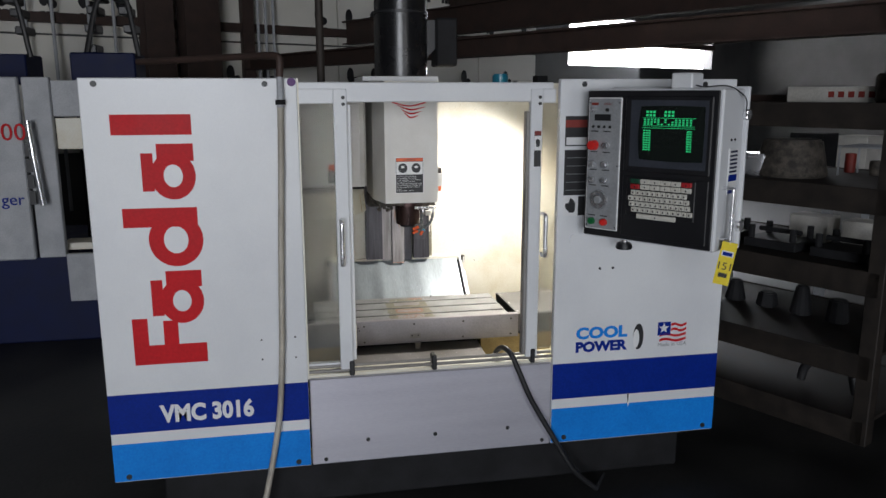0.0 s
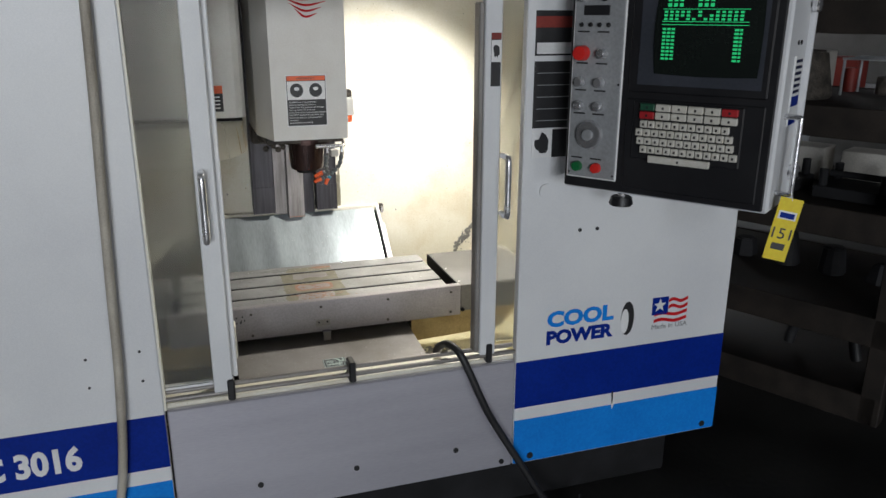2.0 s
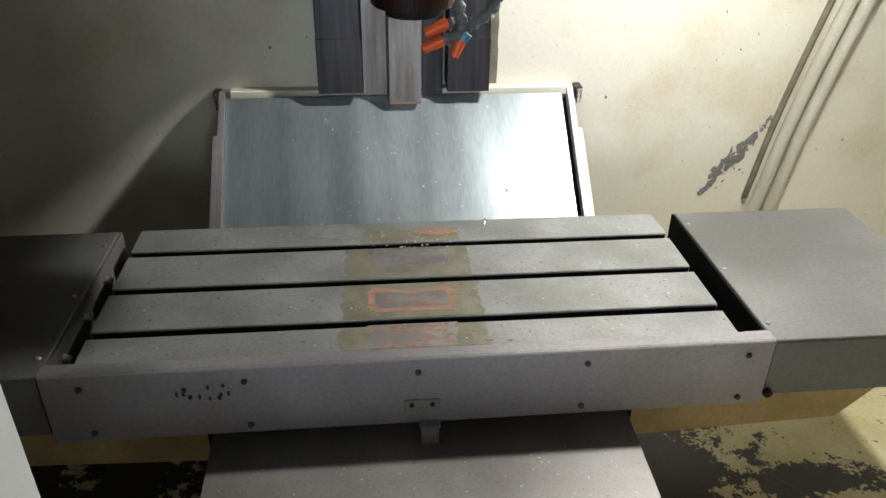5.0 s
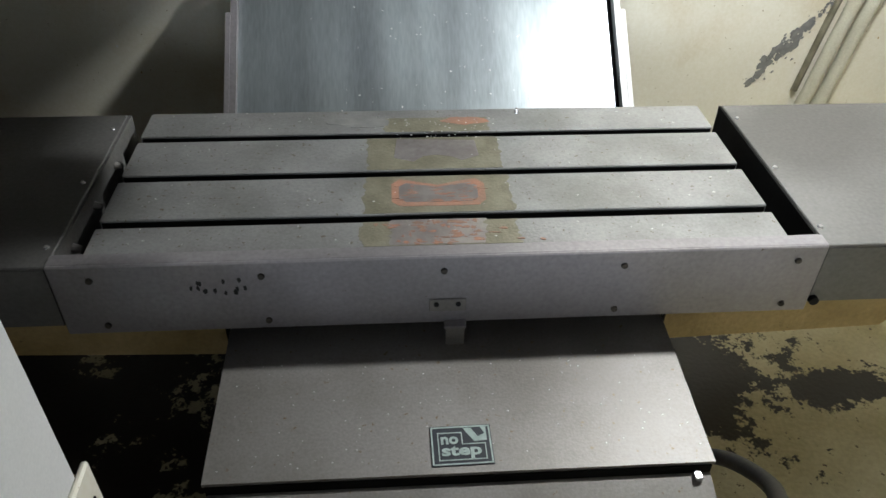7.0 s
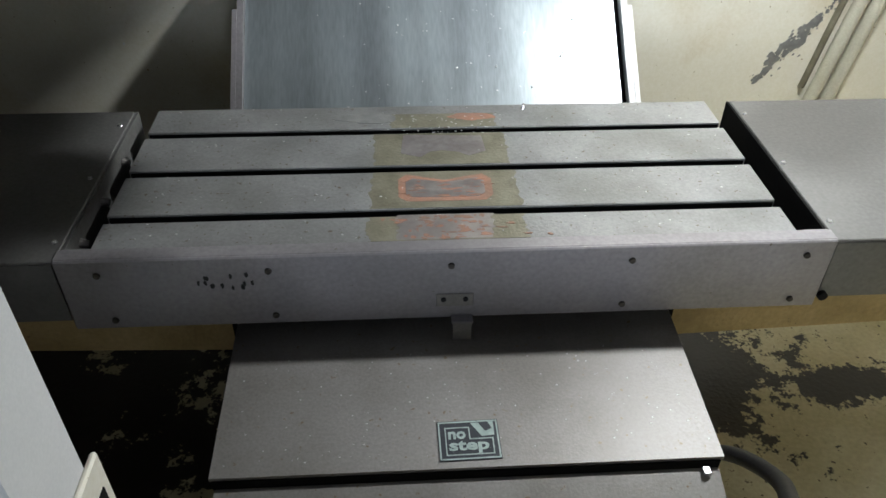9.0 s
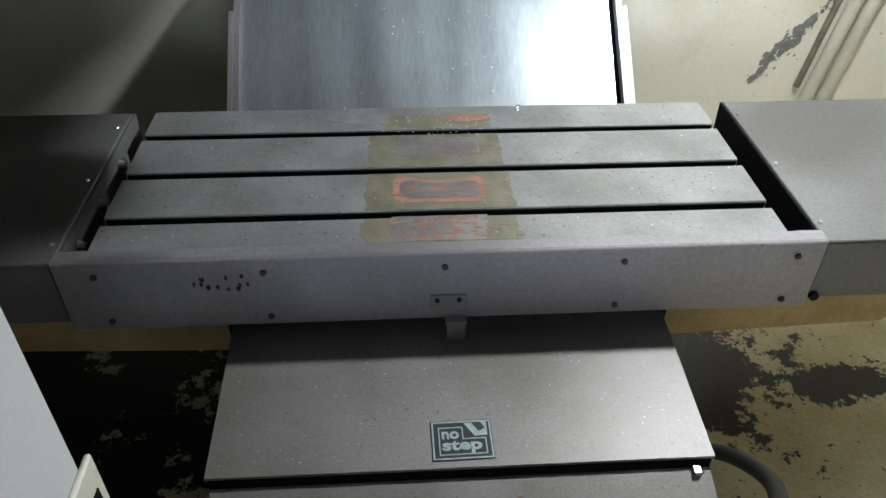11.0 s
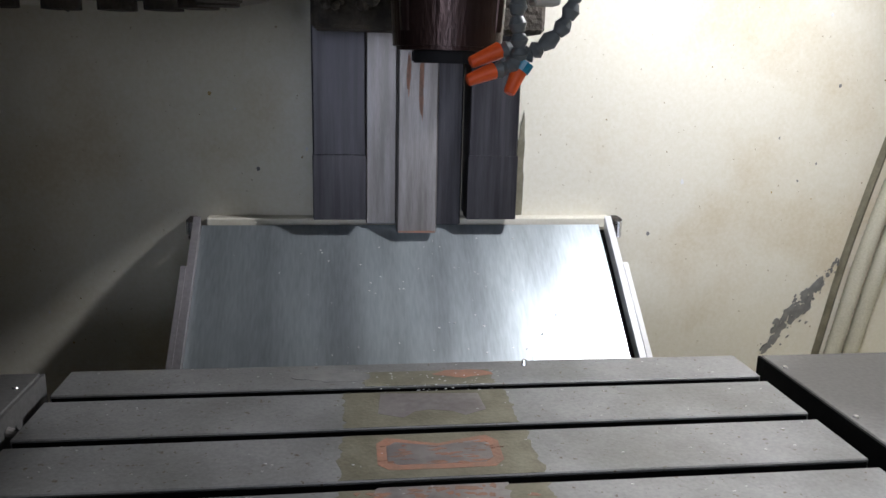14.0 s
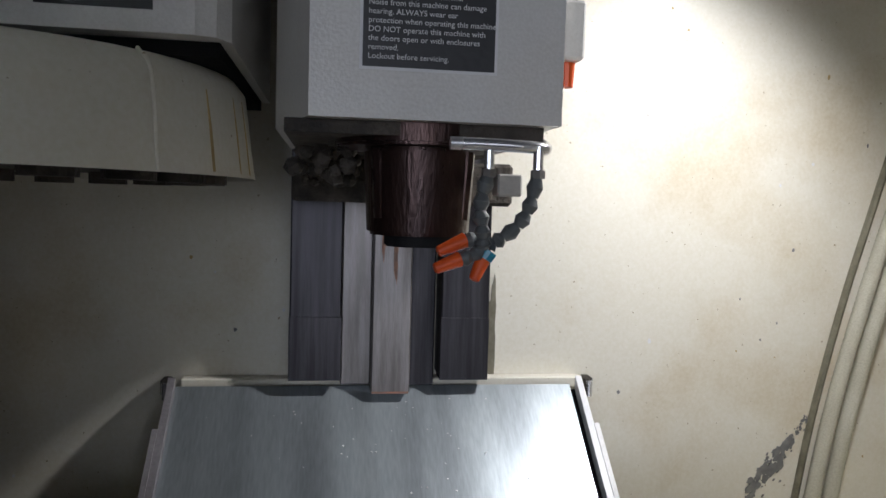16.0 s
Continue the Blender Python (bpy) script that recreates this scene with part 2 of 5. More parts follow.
# ---- mesh helpers ----
def put(name, bm, mt, parent=None, label="", smooth=False, m=None):
    mesh = bpy.data.meshes.new(name)
    bmesh.ops.recalc_face_normals(bm, faces=bm.faces)
    bm.to_mesh(mesh)
    bm.free()
    for mm in (mt if isinstance(mt, (list, tuple)) else [mt]):
        mesh.materials.append(mm)
    if smooth:
        mesh.shade_smooth()
        mesh.set_sharp_from_angle(angle=radians(40))
    ob = new(name, mesh)
    if parent:
        ob.parent = parent
    if m is not None:
        ob.matrix_basis = m
    if label:
        ob["label"] = label
    return ob


def part(name, bm, mt, parent, label="", smooth=False, m=None):
    return put(name, bm, mt, parent, label, smooth, m)


def thing(name, m, label, category, group="", kind=""):
    ob = new(name)
    ob.empty_display_size = 0.05
    ob.matrix_basis = m
    return tagged(ob, label, category, group, kind)


def structure(name, bm, mt, label="", category="", smooth=False, m=None):
    return tagged(put(name, bm, mt, None, "", smooth, m), label, category, "", "structure")


def box(x0, x1, y0, y1, z0, z1, bev=0.0, bm=None, seg=1):
    out = bm or bmesh.new()
    made = bmesh.ops.create_cube(out, size=1, matrix=Matrix.LocRotScale(((x0 + x1) / 2, (y0 + y1) / 2, (z0 + z1) / 2), None, (abs(x1 - x0), abs(y1 - y0), abs(z1 - z0))))
    if bev:
        edges = {e for v in made["verts"] for e in v.link_edges}
        bmesh.ops.bevel(out, geom=list(edges), offset=bev, segments=seg, affect="EDGES", profile=0.5)
    return out


def cyl(p, q, r, r2=None, seg=20, bm=None, bev=0.0):
    out = bm or bmesh.new()
    p, q = Vector(p), Vector(q)
    rot = (q - p).to_track_quat("Z", "Y").to_matrix().to_4x4()
    made = bmesh.ops.create_cone(out, cap_ends=True, segments=seg, radius1=r, radius2=r if r2 is None else r2, depth=(q - p).length, matrix=Matrix.Translation((p + q) / 2) @ rot)
    if bev:
        caps = {e for v in made["verts"] for f in v.link_faces if len(f.verts) > 4 for e in f.edges}
        bmesh.ops.bevel(out, geom=list(caps), offset=bev, segments=2, affect="EDGES")
    return out


def prism(points, axis, a, b, bm=None):
    """A flat outline of (u, v) pushed from a to b along an axis."""
    out = bm or bmesh.new()
    def at(u, v, w):
        return {"x": (w, u, v), "y": (u, w, v), "z": (u, v, w)}[axis]
    lo = [out.verts.new(at(u, v, a)) for u, v in points]
    hi = [out.verts.new(at(u, v, b)) for u, v in points]
    out.faces.new(lo)
    out.faces.new(hi[::-1])
    for i in range(len(points)):
        j = (i + 1) % len(points)
        out.faces.new((lo[i], lo[j], hi[j], hi[i]))
    return out


def smooth_path(points, steps=8):
    pts = [Vector(p) for p in points]
    pts = [pts[0] * 2 - pts[1]] + pts + [pts[-1] * 2 - pts[-2]]
    out = []
    for i in range(1, len(pts) - 2):
        a, b, c, d = pts[i - 1:i + 3]
        for k in range(steps):
            t = k / steps
            out.append(0.5 * ((2 * b) + (c - a) * t + (2 * a - 5 * b + 4 * c - d) * t * t + (3 * b - a - 3 * c + d) * t ** 3))
    out.append(pts[-2])
    return out


def tube(points, r, seg=10, steps=8, bm=None, radius=None):
    """A round pipe along a smooth line; radius(t) may change its thickness."""
    out = bm or bmesh.new()
    path = smooth_path(points, steps) if steps else [Vector(p) for p in points]
    side = None
    rings = []
    for i, p in enumerate(path):
        way = (path[min(i + 1, len(path) - 1)] - path[max(i - 1, 0)]).normalized()
        if side is None:
            side = way.orthogonal().normalized()
        side = (side - way * side.dot(way)).normalized()
        up = way.cross(side)
        rr = radius(i / (len(path) - 1)) if radius else r
        rings.append([out.verts.new(p + rr * (math.cos(2 * math.pi * k / seg) * side + math.sin(2 * math.pi * k / seg) * up)) for k in range(seg)])
    for a, b in zip(rings, rings[1:]):
        for k in range(seg):
            out.faces.new((a[k], a[(k + 1) % seg], b[(k + 1) % seg], b[k]))
    out.faces.new(rings[0][::-1])
    out.faces.new(rings[-1])
    return out


def oval(cu, cv, ru, rv, n=28, power=1.0, turn=0.0):
    out = []
    for k in range(n):
        a = 2 * math.pi * k / n
        c, s = math.cos(a), math.sin(a)
        u = ru * math.copysign(abs(c) ** power, c)
        v = rv * math.copysign(abs(s) ** power, s)
        out.append((cu + u * math.cos(turn) - v * math.sin(turn), cv + u * math.sin(turn) + v * math.cos(turn)))
    return out


def ragged(cu, cv, ru, rv, rough=0.25, n=44, seed=1, turn=0.0):
    rnd = random.Random(seed)
    out = []
    for k in range(n):
        a = 2 * math.pi * k / n
        c, d = math.cos(a), math.sin(a)
        f = 1 + rough * (noise.noise((c * 1.3 + seed, d * 1.3, seed * 3.1)) * 1.3 + noise.noise((c * 4.0 + seed, d * 4.0, seed * 1.7)) * 0.7 + rnd.uniform(-0.5, 0.5) * 0.25)
        u, v = ru * f * math.cos(a), rv * f * math.sin(a)
        out.append((cu + u * math.cos(turn) - v * math.sin(turn), cv + u * math.sin(turn) + v * math.cos(turn)))
    return out


def words(name, text, size, m, mt, parent, depth=0.0006, width=None, label="", bold=0.0, shear=0.0):
    """Raised lettering as a mesh in the built-in font, its lower left at m's origin, in m's xy plane."""
    cu = bpy.data.curves.new(name, "FONT")
    cu.body, cu.size, cu.extrude, cu.offset, cu.shear = text, size, depth, bold, shear
    cu.resolution_u = 3
    tmp = bpy.data.objects.new(name, cu)
    scene.collection.objects.link(tmp)
    bpy.context.view_layer.update()
    mesh = bpy.data.meshes.new_from_object(tmp)
    bpy.data.objects.remove(tmp)
    xs = [v.co.x for v in mesh.vertices]
    if width and xs:
        k = width / (max(xs) - min(xs))
        x0 = min(xs)
        for v in mesh.vertices:
            v.co.x = (v.co.x - x0) * k
    mesh.materials.append(mt)
    ob = new(name, mesh)
    ob.parent = parent
    ob.matrix_basis = m
    if label:
        ob["label"] = label
    return ob

# ---- shop building ----
I0 = Matrix.Identity(4)
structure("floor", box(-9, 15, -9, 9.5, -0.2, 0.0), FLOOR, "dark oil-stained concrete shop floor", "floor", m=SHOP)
# back wall with a long window opening
bm = bmesh.new()
for a in ((-9, 9.2, 0, 5.0), (13.4, 15, 0, 5.0), (9.2, 13.4, 0, 2.2), (9.2, 13.4, 3.0, 5.0)):
    box(a[0], a[1], 8.5, 8.7, a[2], a[3], bm=bm)
structure("wall_north", bm, DARKWALL, "dark shop wall with a long window", "wall", m=SHOP)
structure("wall_east", box(14.8, 15, -9, 8.5, 0, 5), DARKWALL, "dark shop side wall", "wall", m=SHOP)
structure("wall_west", box(-9.2, -9, -9, 8.7, 0, 5), DARKWALL, "dark shop side wall", "wall", m=SHOP)
# Gate opening, plus an unseen doorway cut for the added side lamp.
bm = bmesh.new()
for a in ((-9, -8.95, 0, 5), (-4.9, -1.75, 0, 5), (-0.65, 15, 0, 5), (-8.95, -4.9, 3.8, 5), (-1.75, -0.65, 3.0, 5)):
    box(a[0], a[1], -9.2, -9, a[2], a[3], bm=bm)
structure("wall_south", bm, DARKWALL, "dark shop wall with an open gate and an added doorway", "wall", m=SHOP)
structure("ceiling", box(-9, 15, -9, 8.7, 5.0, 5.2), DARKWALL, "dark shop ceiling", "ceiling", m=SHOP)
structure("backdrop", box(8.2, 14.6, 9.0, 9.05, 1.2, 3.6), DAYLIGHT, "bright daylight outside the window", "daylight", m=SHOP)
win = thing("window_1", SHOP, "long shop window split by a dark rail", "window", kind="structure")
part("frame", box(9.2, 13.4, 8.44, 8.56, 2.56, 2.66), BROWN, win)

# white insulation boards on the back wall, with printed dark bars
boards = thing("insulation_boards", SHOP, "white foam insulation boards with black print on the wall", "wall panel", kind="structure")
rnd = random.Random(4)
for i in range(9):
    for j in range(3):
        u0, z0 = -2.6 + i * 1.22, 1.1 + j * 1.25
        bd = part("board", box(u0, u0 + 1.2, 8.44, 8.49, z0, z0 + 1.23, 0.004), BOARD, boards)
        for k in range(3):
            bu, bz = u0 + 0.1 + 0.38 * k, z0 + rnd.choice((0.25, 0.75))
            pb = prism(oval(bu + 0.06, bz + 0.12, 0.05, 0.10, 20), "y", 8.428, 8.439)
            prism(oval(bu + 0.14, bz + 0.05, 0.045, 0.05, 16), "y", 8.428, 8.439, pb)
            for q in range(3):
                box(bu + 0.02 + 0.06 * q, bu + 0.065 + 0.06 * q, 8.428, 8.439, bz - 0.10, bz - 0.03, bm=pb)
            part("print", pb, BLACK, bd)
for n, (u, w, v) in enumerate(((2.25, 0.30, 8.0), (2.72, 0.40, 8.0), (3.35, 0.14, 8.2), (-0.3, 0.16, 8.2))):
    c = thing("steel_column", SHOP, "brown primed steel building column", "column", "building columns", "structure")
    part("web", box(u, u + 0.02 + w * 0.1, v, v + 0.25, 0, 5), BROWN, c)
    part("flange", box(u - w / 2, u + w / 2, v - 0.015, v, 0, 5), BROWN, c)
    part("flange", box(u - w / 2, u + w / 2, v + 0.25, v + 0.265, 0, 5), BROWN, c)
for z in (2.45, 3.35):
    structure("girt", box(-7, 8, 8.3, 8.4, z, z + 0.1), BROWN, "brown wall girt", "girt", m=SHOP)
for i, u in enumerate((0.6, 1.0, 1.25, 1.6, 1.85, 2.45, 3.5, 3.6, 3.7)):
    put("conduit_pipe", cyl((u, 8.25, 0.5), (u, 8.25, 4.6), 0.018, seg=8), GREYPAINT, None, m=SHOP, smooth=True)
for o in [o for o in scene.objects if o.name.startswith("conduit_pipe")]:
    tagged(o, "thin grey conduit pipe on the boarded wall", "conduit", "wall conduits")

# crane beams over the bay, along V
def beam(u, z, v0, v1, h=0.26, w=0.14):
    t = thing("overhead_beam", SHOP, "brown steel overhead runway beam", "beam", "overhead beams", "structure")
    part("web", box(u - 0.006, u + 0.006, v0, v1, z, z + h), BROWN, t)
    part("flange", box(u - w / 2, u + w / 2, v0, v1, z - 0.015, z), BROWN, t)
    part("flange", box(u - w / 2, u + w / 2, v0, v1, z + h, z + h + 0.015), BROWN, t)


beam(3.35, 2.02, 0.5, 8.2, 0.12, 0.16)
beam(4.7, 2.36, -3, 8.2)
beam(6.4, 2.75, -4, 8.2)
# Fluorescent fixture under the roof, built as a plain unlit tube.
put("white_tube_light", cyl((3.6, 2.0, 2.36), (6.4, 3.4, 2.42), 0.06, seg=16), GREYPAINT, None, smooth=True)
tagged(scene.objects["white_tube_light"], "white fluorescent tube fixture hanging under the roof, unlit", "tube")

# ---- neighbouring machine with blue base ----
nb = thing("neighbour_machine", pose(0.09, 0, 0), "white and navy machine tool standing behind", "machine")
part("base", box(-3.6, -1.2, 4.85, 6.2, 0, 0.62, 0.01), NAVY, nb)
part("door", box(-3.2, -2.13, 4.75, 4.8, 0.62, 1.84, 0.008), GREYPAINT, nb)
part("post", box(-2.12, -1.95, 4.8, 4.86, 0.62, 1.84, 0.006), GREYPAINT, nb)
part("header", box(-1.95, -1.1, 4.83, 4.88, 1.58, 1.82, 0.005), GREYPAINT, nb)
part("apron", box(-1.95, -1.1, 4.80, 4.84, 0.30, 0.64, 0.005), GREYPAINT, nb)
part("lintel", box(-1.95, -1.1, 4.86, 4.9, 1.36, 1.57, 0.004), CREAM, nb)
part("cavity", box(-2.0, -1.1, 5.6, 5.65, 0.6, 1.85), SHADE_BLACK, nb)
part("rail", box(-2.0, -1.0, 4.9, 5.1, 0.65, 0.70, 0.005), CREAM, nb)
gh = part("grab_rail", tube([(-2.03, 4.70, 1.0), (-2.055, 4.69, 1.3), (-2.075, 4.70, 1.56)], 0.018, 10), CHROME, nb, smooth=True)
for k in range(5):
    part("vent_slot", box(-2.125, -2.085, 4.742, 4.752, 1.0 + k * 0.108, 1.09 + k * 0.108), BLACK, nb)
words("lettering", "00", 0.16, pose(-2.26, 4.742, 1.43, 90), RED, nb, 0.002)
words("lettering", "ger", 0.11, pose(-2.30, 4.742, 1.0, 90), BLUE, nb, 0.002)
for k, (x, y) in enumerate(((-1.6, 5.2), (-2.42, 5.5))):
    mt = thing("blue_drive_cover", pose(x, y, 0), "dark blue drive housing with cable chain", "drive", "drive housings")
    part("housing", box(-0.22, 0.22, 0, 0.4, 1.80, 2.02, 0.01), NAVY, mt)
    for q in range(9):
        a = math.pi * q / 9
        part("chain_link", box(-0.10 + 0.14 * (1 - math.cos(a)) - 0.03, -0.10 + 0.14 * (1 - math.cos(a)) + 0.05, 0.08, 0.3, 2.02 + 0.42 * math.sin(a), 2.08 + 0.42 * math.sin(a), 0.008), PLASTIC, mt)
    part("link_rail", tube([(-0.12, 0.06, 2.0), (0.0, 0.06, 2.4), (0.16, 0.06, 2.45), (0.24, 0.06, 2.0)], 0.02, 8), RUBBER, mt, smooth=True)

# ---- heavy rack at the side ----
RK = pose(*shop(3.22, 0.95), 0, 0, math.degrees(math.atan2(VY, VX)))
rack = thing("storage_rack", RK, "heavy rusty steel storage rack loaded with tooling", "rack")
# local x runs away from the gate, local y towards the machine (negative: deeper)
for x in (0.0, 1.9):
    for y in (-0.03, -0.95):
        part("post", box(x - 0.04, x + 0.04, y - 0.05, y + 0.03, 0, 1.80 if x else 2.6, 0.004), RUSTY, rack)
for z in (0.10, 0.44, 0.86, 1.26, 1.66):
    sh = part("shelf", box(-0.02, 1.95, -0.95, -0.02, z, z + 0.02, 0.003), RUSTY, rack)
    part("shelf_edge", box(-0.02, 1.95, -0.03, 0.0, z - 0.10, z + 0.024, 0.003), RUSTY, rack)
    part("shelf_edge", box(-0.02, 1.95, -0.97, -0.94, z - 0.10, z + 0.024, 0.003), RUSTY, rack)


def on_rack(name, bm, mt, x, y, z, label, category, smooth=False, group=""):
    return tagged(put(name, bm, mt, None, "", smooth, RK @ pose(x, y, z)), label, category, group)


on_rack("machine_casting", cyl((0, 0, 0), (0, 0, 0.20), 0.19, 0.15, 28, bev=0.01), GRIME_AND_DIM_WALL, 0.62, -0.3, 1.282, "round oily dark steel casting on the rack", "casting", True)
on_rack("chuck", cyl((0, 0, 0), (0, 0, 0.12), 0.12, None, 28, bev=0.01), CHROME, 0.75, -0.25, 1.282, "polished steel lathe chuck on the rack", "chuck", True)
t = box(0, 0.62, 0, 0.12, 0, 0.08, 0.003)
ct = on_rack("long_carton", t, CARD, 0.02, -0.35, 1.682, "long white carton with a red print", "carton")
bm = bmesh.new()
for q in range(6):
    box(0.12 + 0.05 * q, 0.15 + 0.05 * q, 0.118, 0.1215, 0.025, 0.055, bm=bm)
part("print", bm, REDPAINT, ct)
on_rack("vice", box(0, 0.16, 0, 0.14, 0, 0.14, 0.012), GRIME_AND_DIM_WALL, -0.0, -0.28, 1.682, "dark greasy steel machine vice", "vice")
on_rack("steel_bar", box(-0.02, 1.7, 0, 0.03, 0, 0.04, 0.003), BROWN, 0.0, -0.6, 1.68, "brown steel bar lying on the rack", "bar")
for k, (x, y) in enumerate(((0.2, -0.7), (0.5, -0.7))):
    on_rack("carton", box(0, 0.22, 0, 0.16, 0, 0.15, 0.004), CARD, x, y, 0.882, "small pale carton on the rack", "carton", group="cartons on the rack")
for k in range(3):
    f = thing("steel_fixture", RK @ pose(0.1 + 0.38 * k, -0.15, 0.884), "black steel fixture frame with upright pins", "fixture", "fixtures on the rack")
    part("plate", box(0, 0.30, -0.25, 0, 0, 0.05, 0.004), BASE, f)
    for px, py in ((0.03, -0.03), (0.27, -0.03), (0.03, -0.22), (0.27, -0.22)):
        part("pin", cyl((px, py, 0.05), (px, py, 0.12), 0.018, seg=10), BASE, f)
    part("bar", cyl((0.03, -0.12, 0.09), (0.27, -0.12, 0.09), 0.014, seg=10), BASE, f)
for k in range(6):
    on_rack("tool_block", cyl((0.06, 0.06, 0), (0.06, 0.06, 0.09 + 0.04 * (k % 3)), 0.065, 0.035 + 0.015 * (k % 2), 6 + 5 * (k % 3), bev=0.008), BASE, 0.1 + 0.21 * k, -0.55, 0.462, "greasy dark tool block", "tool block", group="tool blocks")
on_rack("pipe_bend", tube([(0, 0, 0.02), (0.05, 0, 0.16), (0.18, 0, 0.20), (0.28, 0, 0.10), (0.3, 0, 0.02)], 0.025, 10), RUBBER, 0.15, -0.3, 0.124, "bent black hose on the low shelf", "hose", True)
for k in range(7):
    on_rack("spare_part", cyl((0, 0, 0), (0, 0, 0.05 + 0.03 * (k % 3)), 0.03 + 0.012 * (k % 2), None, 14, bev=0.004), GRIME_AND_DIM_WALL if k % 2 else REDPAINT, 0.15 + 0.17 * k, -0.62 - 0.05 * (k % 3), 1.282, "small greasy machine part on the rack", "machine part", True, "spare parts on the rack")
tray = thing("wire_tray", RK @ pose(0.05, -0.75, 1.282), "white wire tray standing on the rack", "tray")
for q in range(4):
    part("wire", cyl((0.0, 0.08 * q, 0.16), (0.42, 0.08 * q, 0.16), 0.005, seg=8), GREYPAINT, tray)
for x in (0.01, 0.41):
    for y in (0.0, 0.24):
        part("leg", cyl((x, y, 0), (x, y, 0.16), 0.006, seg=8), GREYPAINT, tray)
# things on benches further off
bench = thing("work_bench", pose(4.6, 5.3, 0, 0, 0, 27), "pale work bench far behind the rack", "bench")
part("top", box(-1.4, 1.8, -0.9, 0.6, 0.92, 0.98, 0.005), GREYPAINT, bench)
for x in (-1.1, 1.5):
    for y in (-0.4, 0.4):
        part("leg", box(x - 0.03, x + 0.03, y - 0.03, y + 0.03, 0, 0.92), GREYPAINT, bench)
for k, (dx, dy, w, h, mt) in enumerate(((-0.8, 0.1, 0.35, 0.3, CARD), (-0.2, 0.2, 0.3, 0.4, BASE), (0.5, 0.1, 0.4, 0.35, CARD), (1.1, 0.0, 0.3, 0.28, REDPAINT))):
    tagged(put("crate", box(-w / 2, w / 2, -0.15, 0.15, 0, h, 0.006), mt, None, "", False, pose(4.6, 5.3, 0.98, 0, 0, 27) @ pose(dx, dy, 0.0)), "plain crate standing on the far bench", "crate", "crates on the bench")
tagged(put("teal_bottle", cyl((0, 0, 0), (0, 0, 0.13), 0.05, None, 16, bev=0.008), TEAL, None, "", True, pose(1.02, 4.0, 1.72)), "teal plastic bottle on a beam", "bottle")
sh = thing("far_shelf", pose(0, 0, 0), "dark shelf beam carrying bottles and boxes", "shelf")
part("plank", box(0.3, 2.4, 3.95, 4.2, 1.68, 1.72, 0.004), BROWN, sh)
for x in (0.4, 2.3):
    part("post", box(x - 0.03, x + 0.03, 4.0, 4.1, 0, 1.68), BROWN, sh)
for k, (x, w, h, mt) in enumerate(((1.18, 0.10, 0.09, CARD), (1.30, 0.07, 0.12, BASE), (1.5, 0.12, 0.07, CARD), (0.85, 0.14, 0.06, BASE))):
    tagged(put("small_box", box(-w / 2, w / 2, 4.0, 4.1, 0, h, 0.003), mt, None, "", False, pose(x, 0, 1.72)), "small shop box on the dark shelf", "box", "boxes on the shelf")

# ---- the machining centre: enclosure ----
mc = thing("machining_centre", I0, "white and blue vertical machining centre with open sliding doors", "machine")
F = 2.18
T_ = 0.03


def panel(name, x0, x1):
    p = part(name, box(x0, x1, F, F + T_, 0.228, 1.786, 0.003), WHITE, mc)
    part("dark_stripe", box(x0 + 0.001, x1 - 0.001, F - 0.0012, F + 0.001, 0.432, 0.592), BLUE, p, "dark blue vinyl stripe")
    part("light_stripe", box(x0 + 0.001, x1 - 0.001, F - 0.0012, F + 0.001, 0.232, 0.388), CYAN, p, "light blue vinyl stripe")
    return p


lp = panel("left_panel", -1.018, -0.256)
rp = panel("right_panel", 0.775, 1.546)
for p, pts in ((lp, ((-0.964, 1.765), (-0.372, 1.765), (-0.963, 0.25), (-0.306, 0.25))), (rp, ((0.835, 0.253), (1.497, 0.252), (0.875, 1.765), (1.40, 1.765)))):
    for x, z in pts:
        part("screw", cyl((x, F - 0.004, z), (x, F, z), 0.011, 0.011, 12), BLACK, p)
for x, z in ((0.971, 1.006), (1.03, 1.006)):
    part("plug", cyl((x, F - 0.003, z), (x, F, z), 0.006, None, 10), BLACK, rp)
for x, z in ((-0.43, 0.70), (-0.30, 0.70), (-0.43, 0.78), (-0.30, 0.785)):
    part("plug", cyl((x, F - 0.001, z), (x, F, z), 0.004, None, 8), BLACK, lp)
part("sticker", cyl((-0.275, F - 0.001, 1.772), (-0.275, F, 1.772), 0.016, None, 20), PURPLE, lp)
part("chip", prism(ragged(1.13, 0.405, 0.006, 0.028, 0.3, 14, 3), "y", F - 0.0022, F), PAPER, rp, "white scuff on the stripe")
part("chip", prism(ragged(1.127, 0.418, 0.0025, 0.022, 0.3, 12, 5), "y", F - 0.0032, F), BLACK, rp)
part("seam_post", box(-0.256, -0.250, F + 0.004, F + 0.05, 0.6, 1.786), CREAM, mc)

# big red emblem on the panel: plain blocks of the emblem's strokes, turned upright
def stroke(pts, name="emblem_stroke"):
    part(name, prism(pts, "y", F - 0.0015, F + 0.0005), RED, lp, "red vinyl emblem block")


DEPTH = [F - 0.0010]


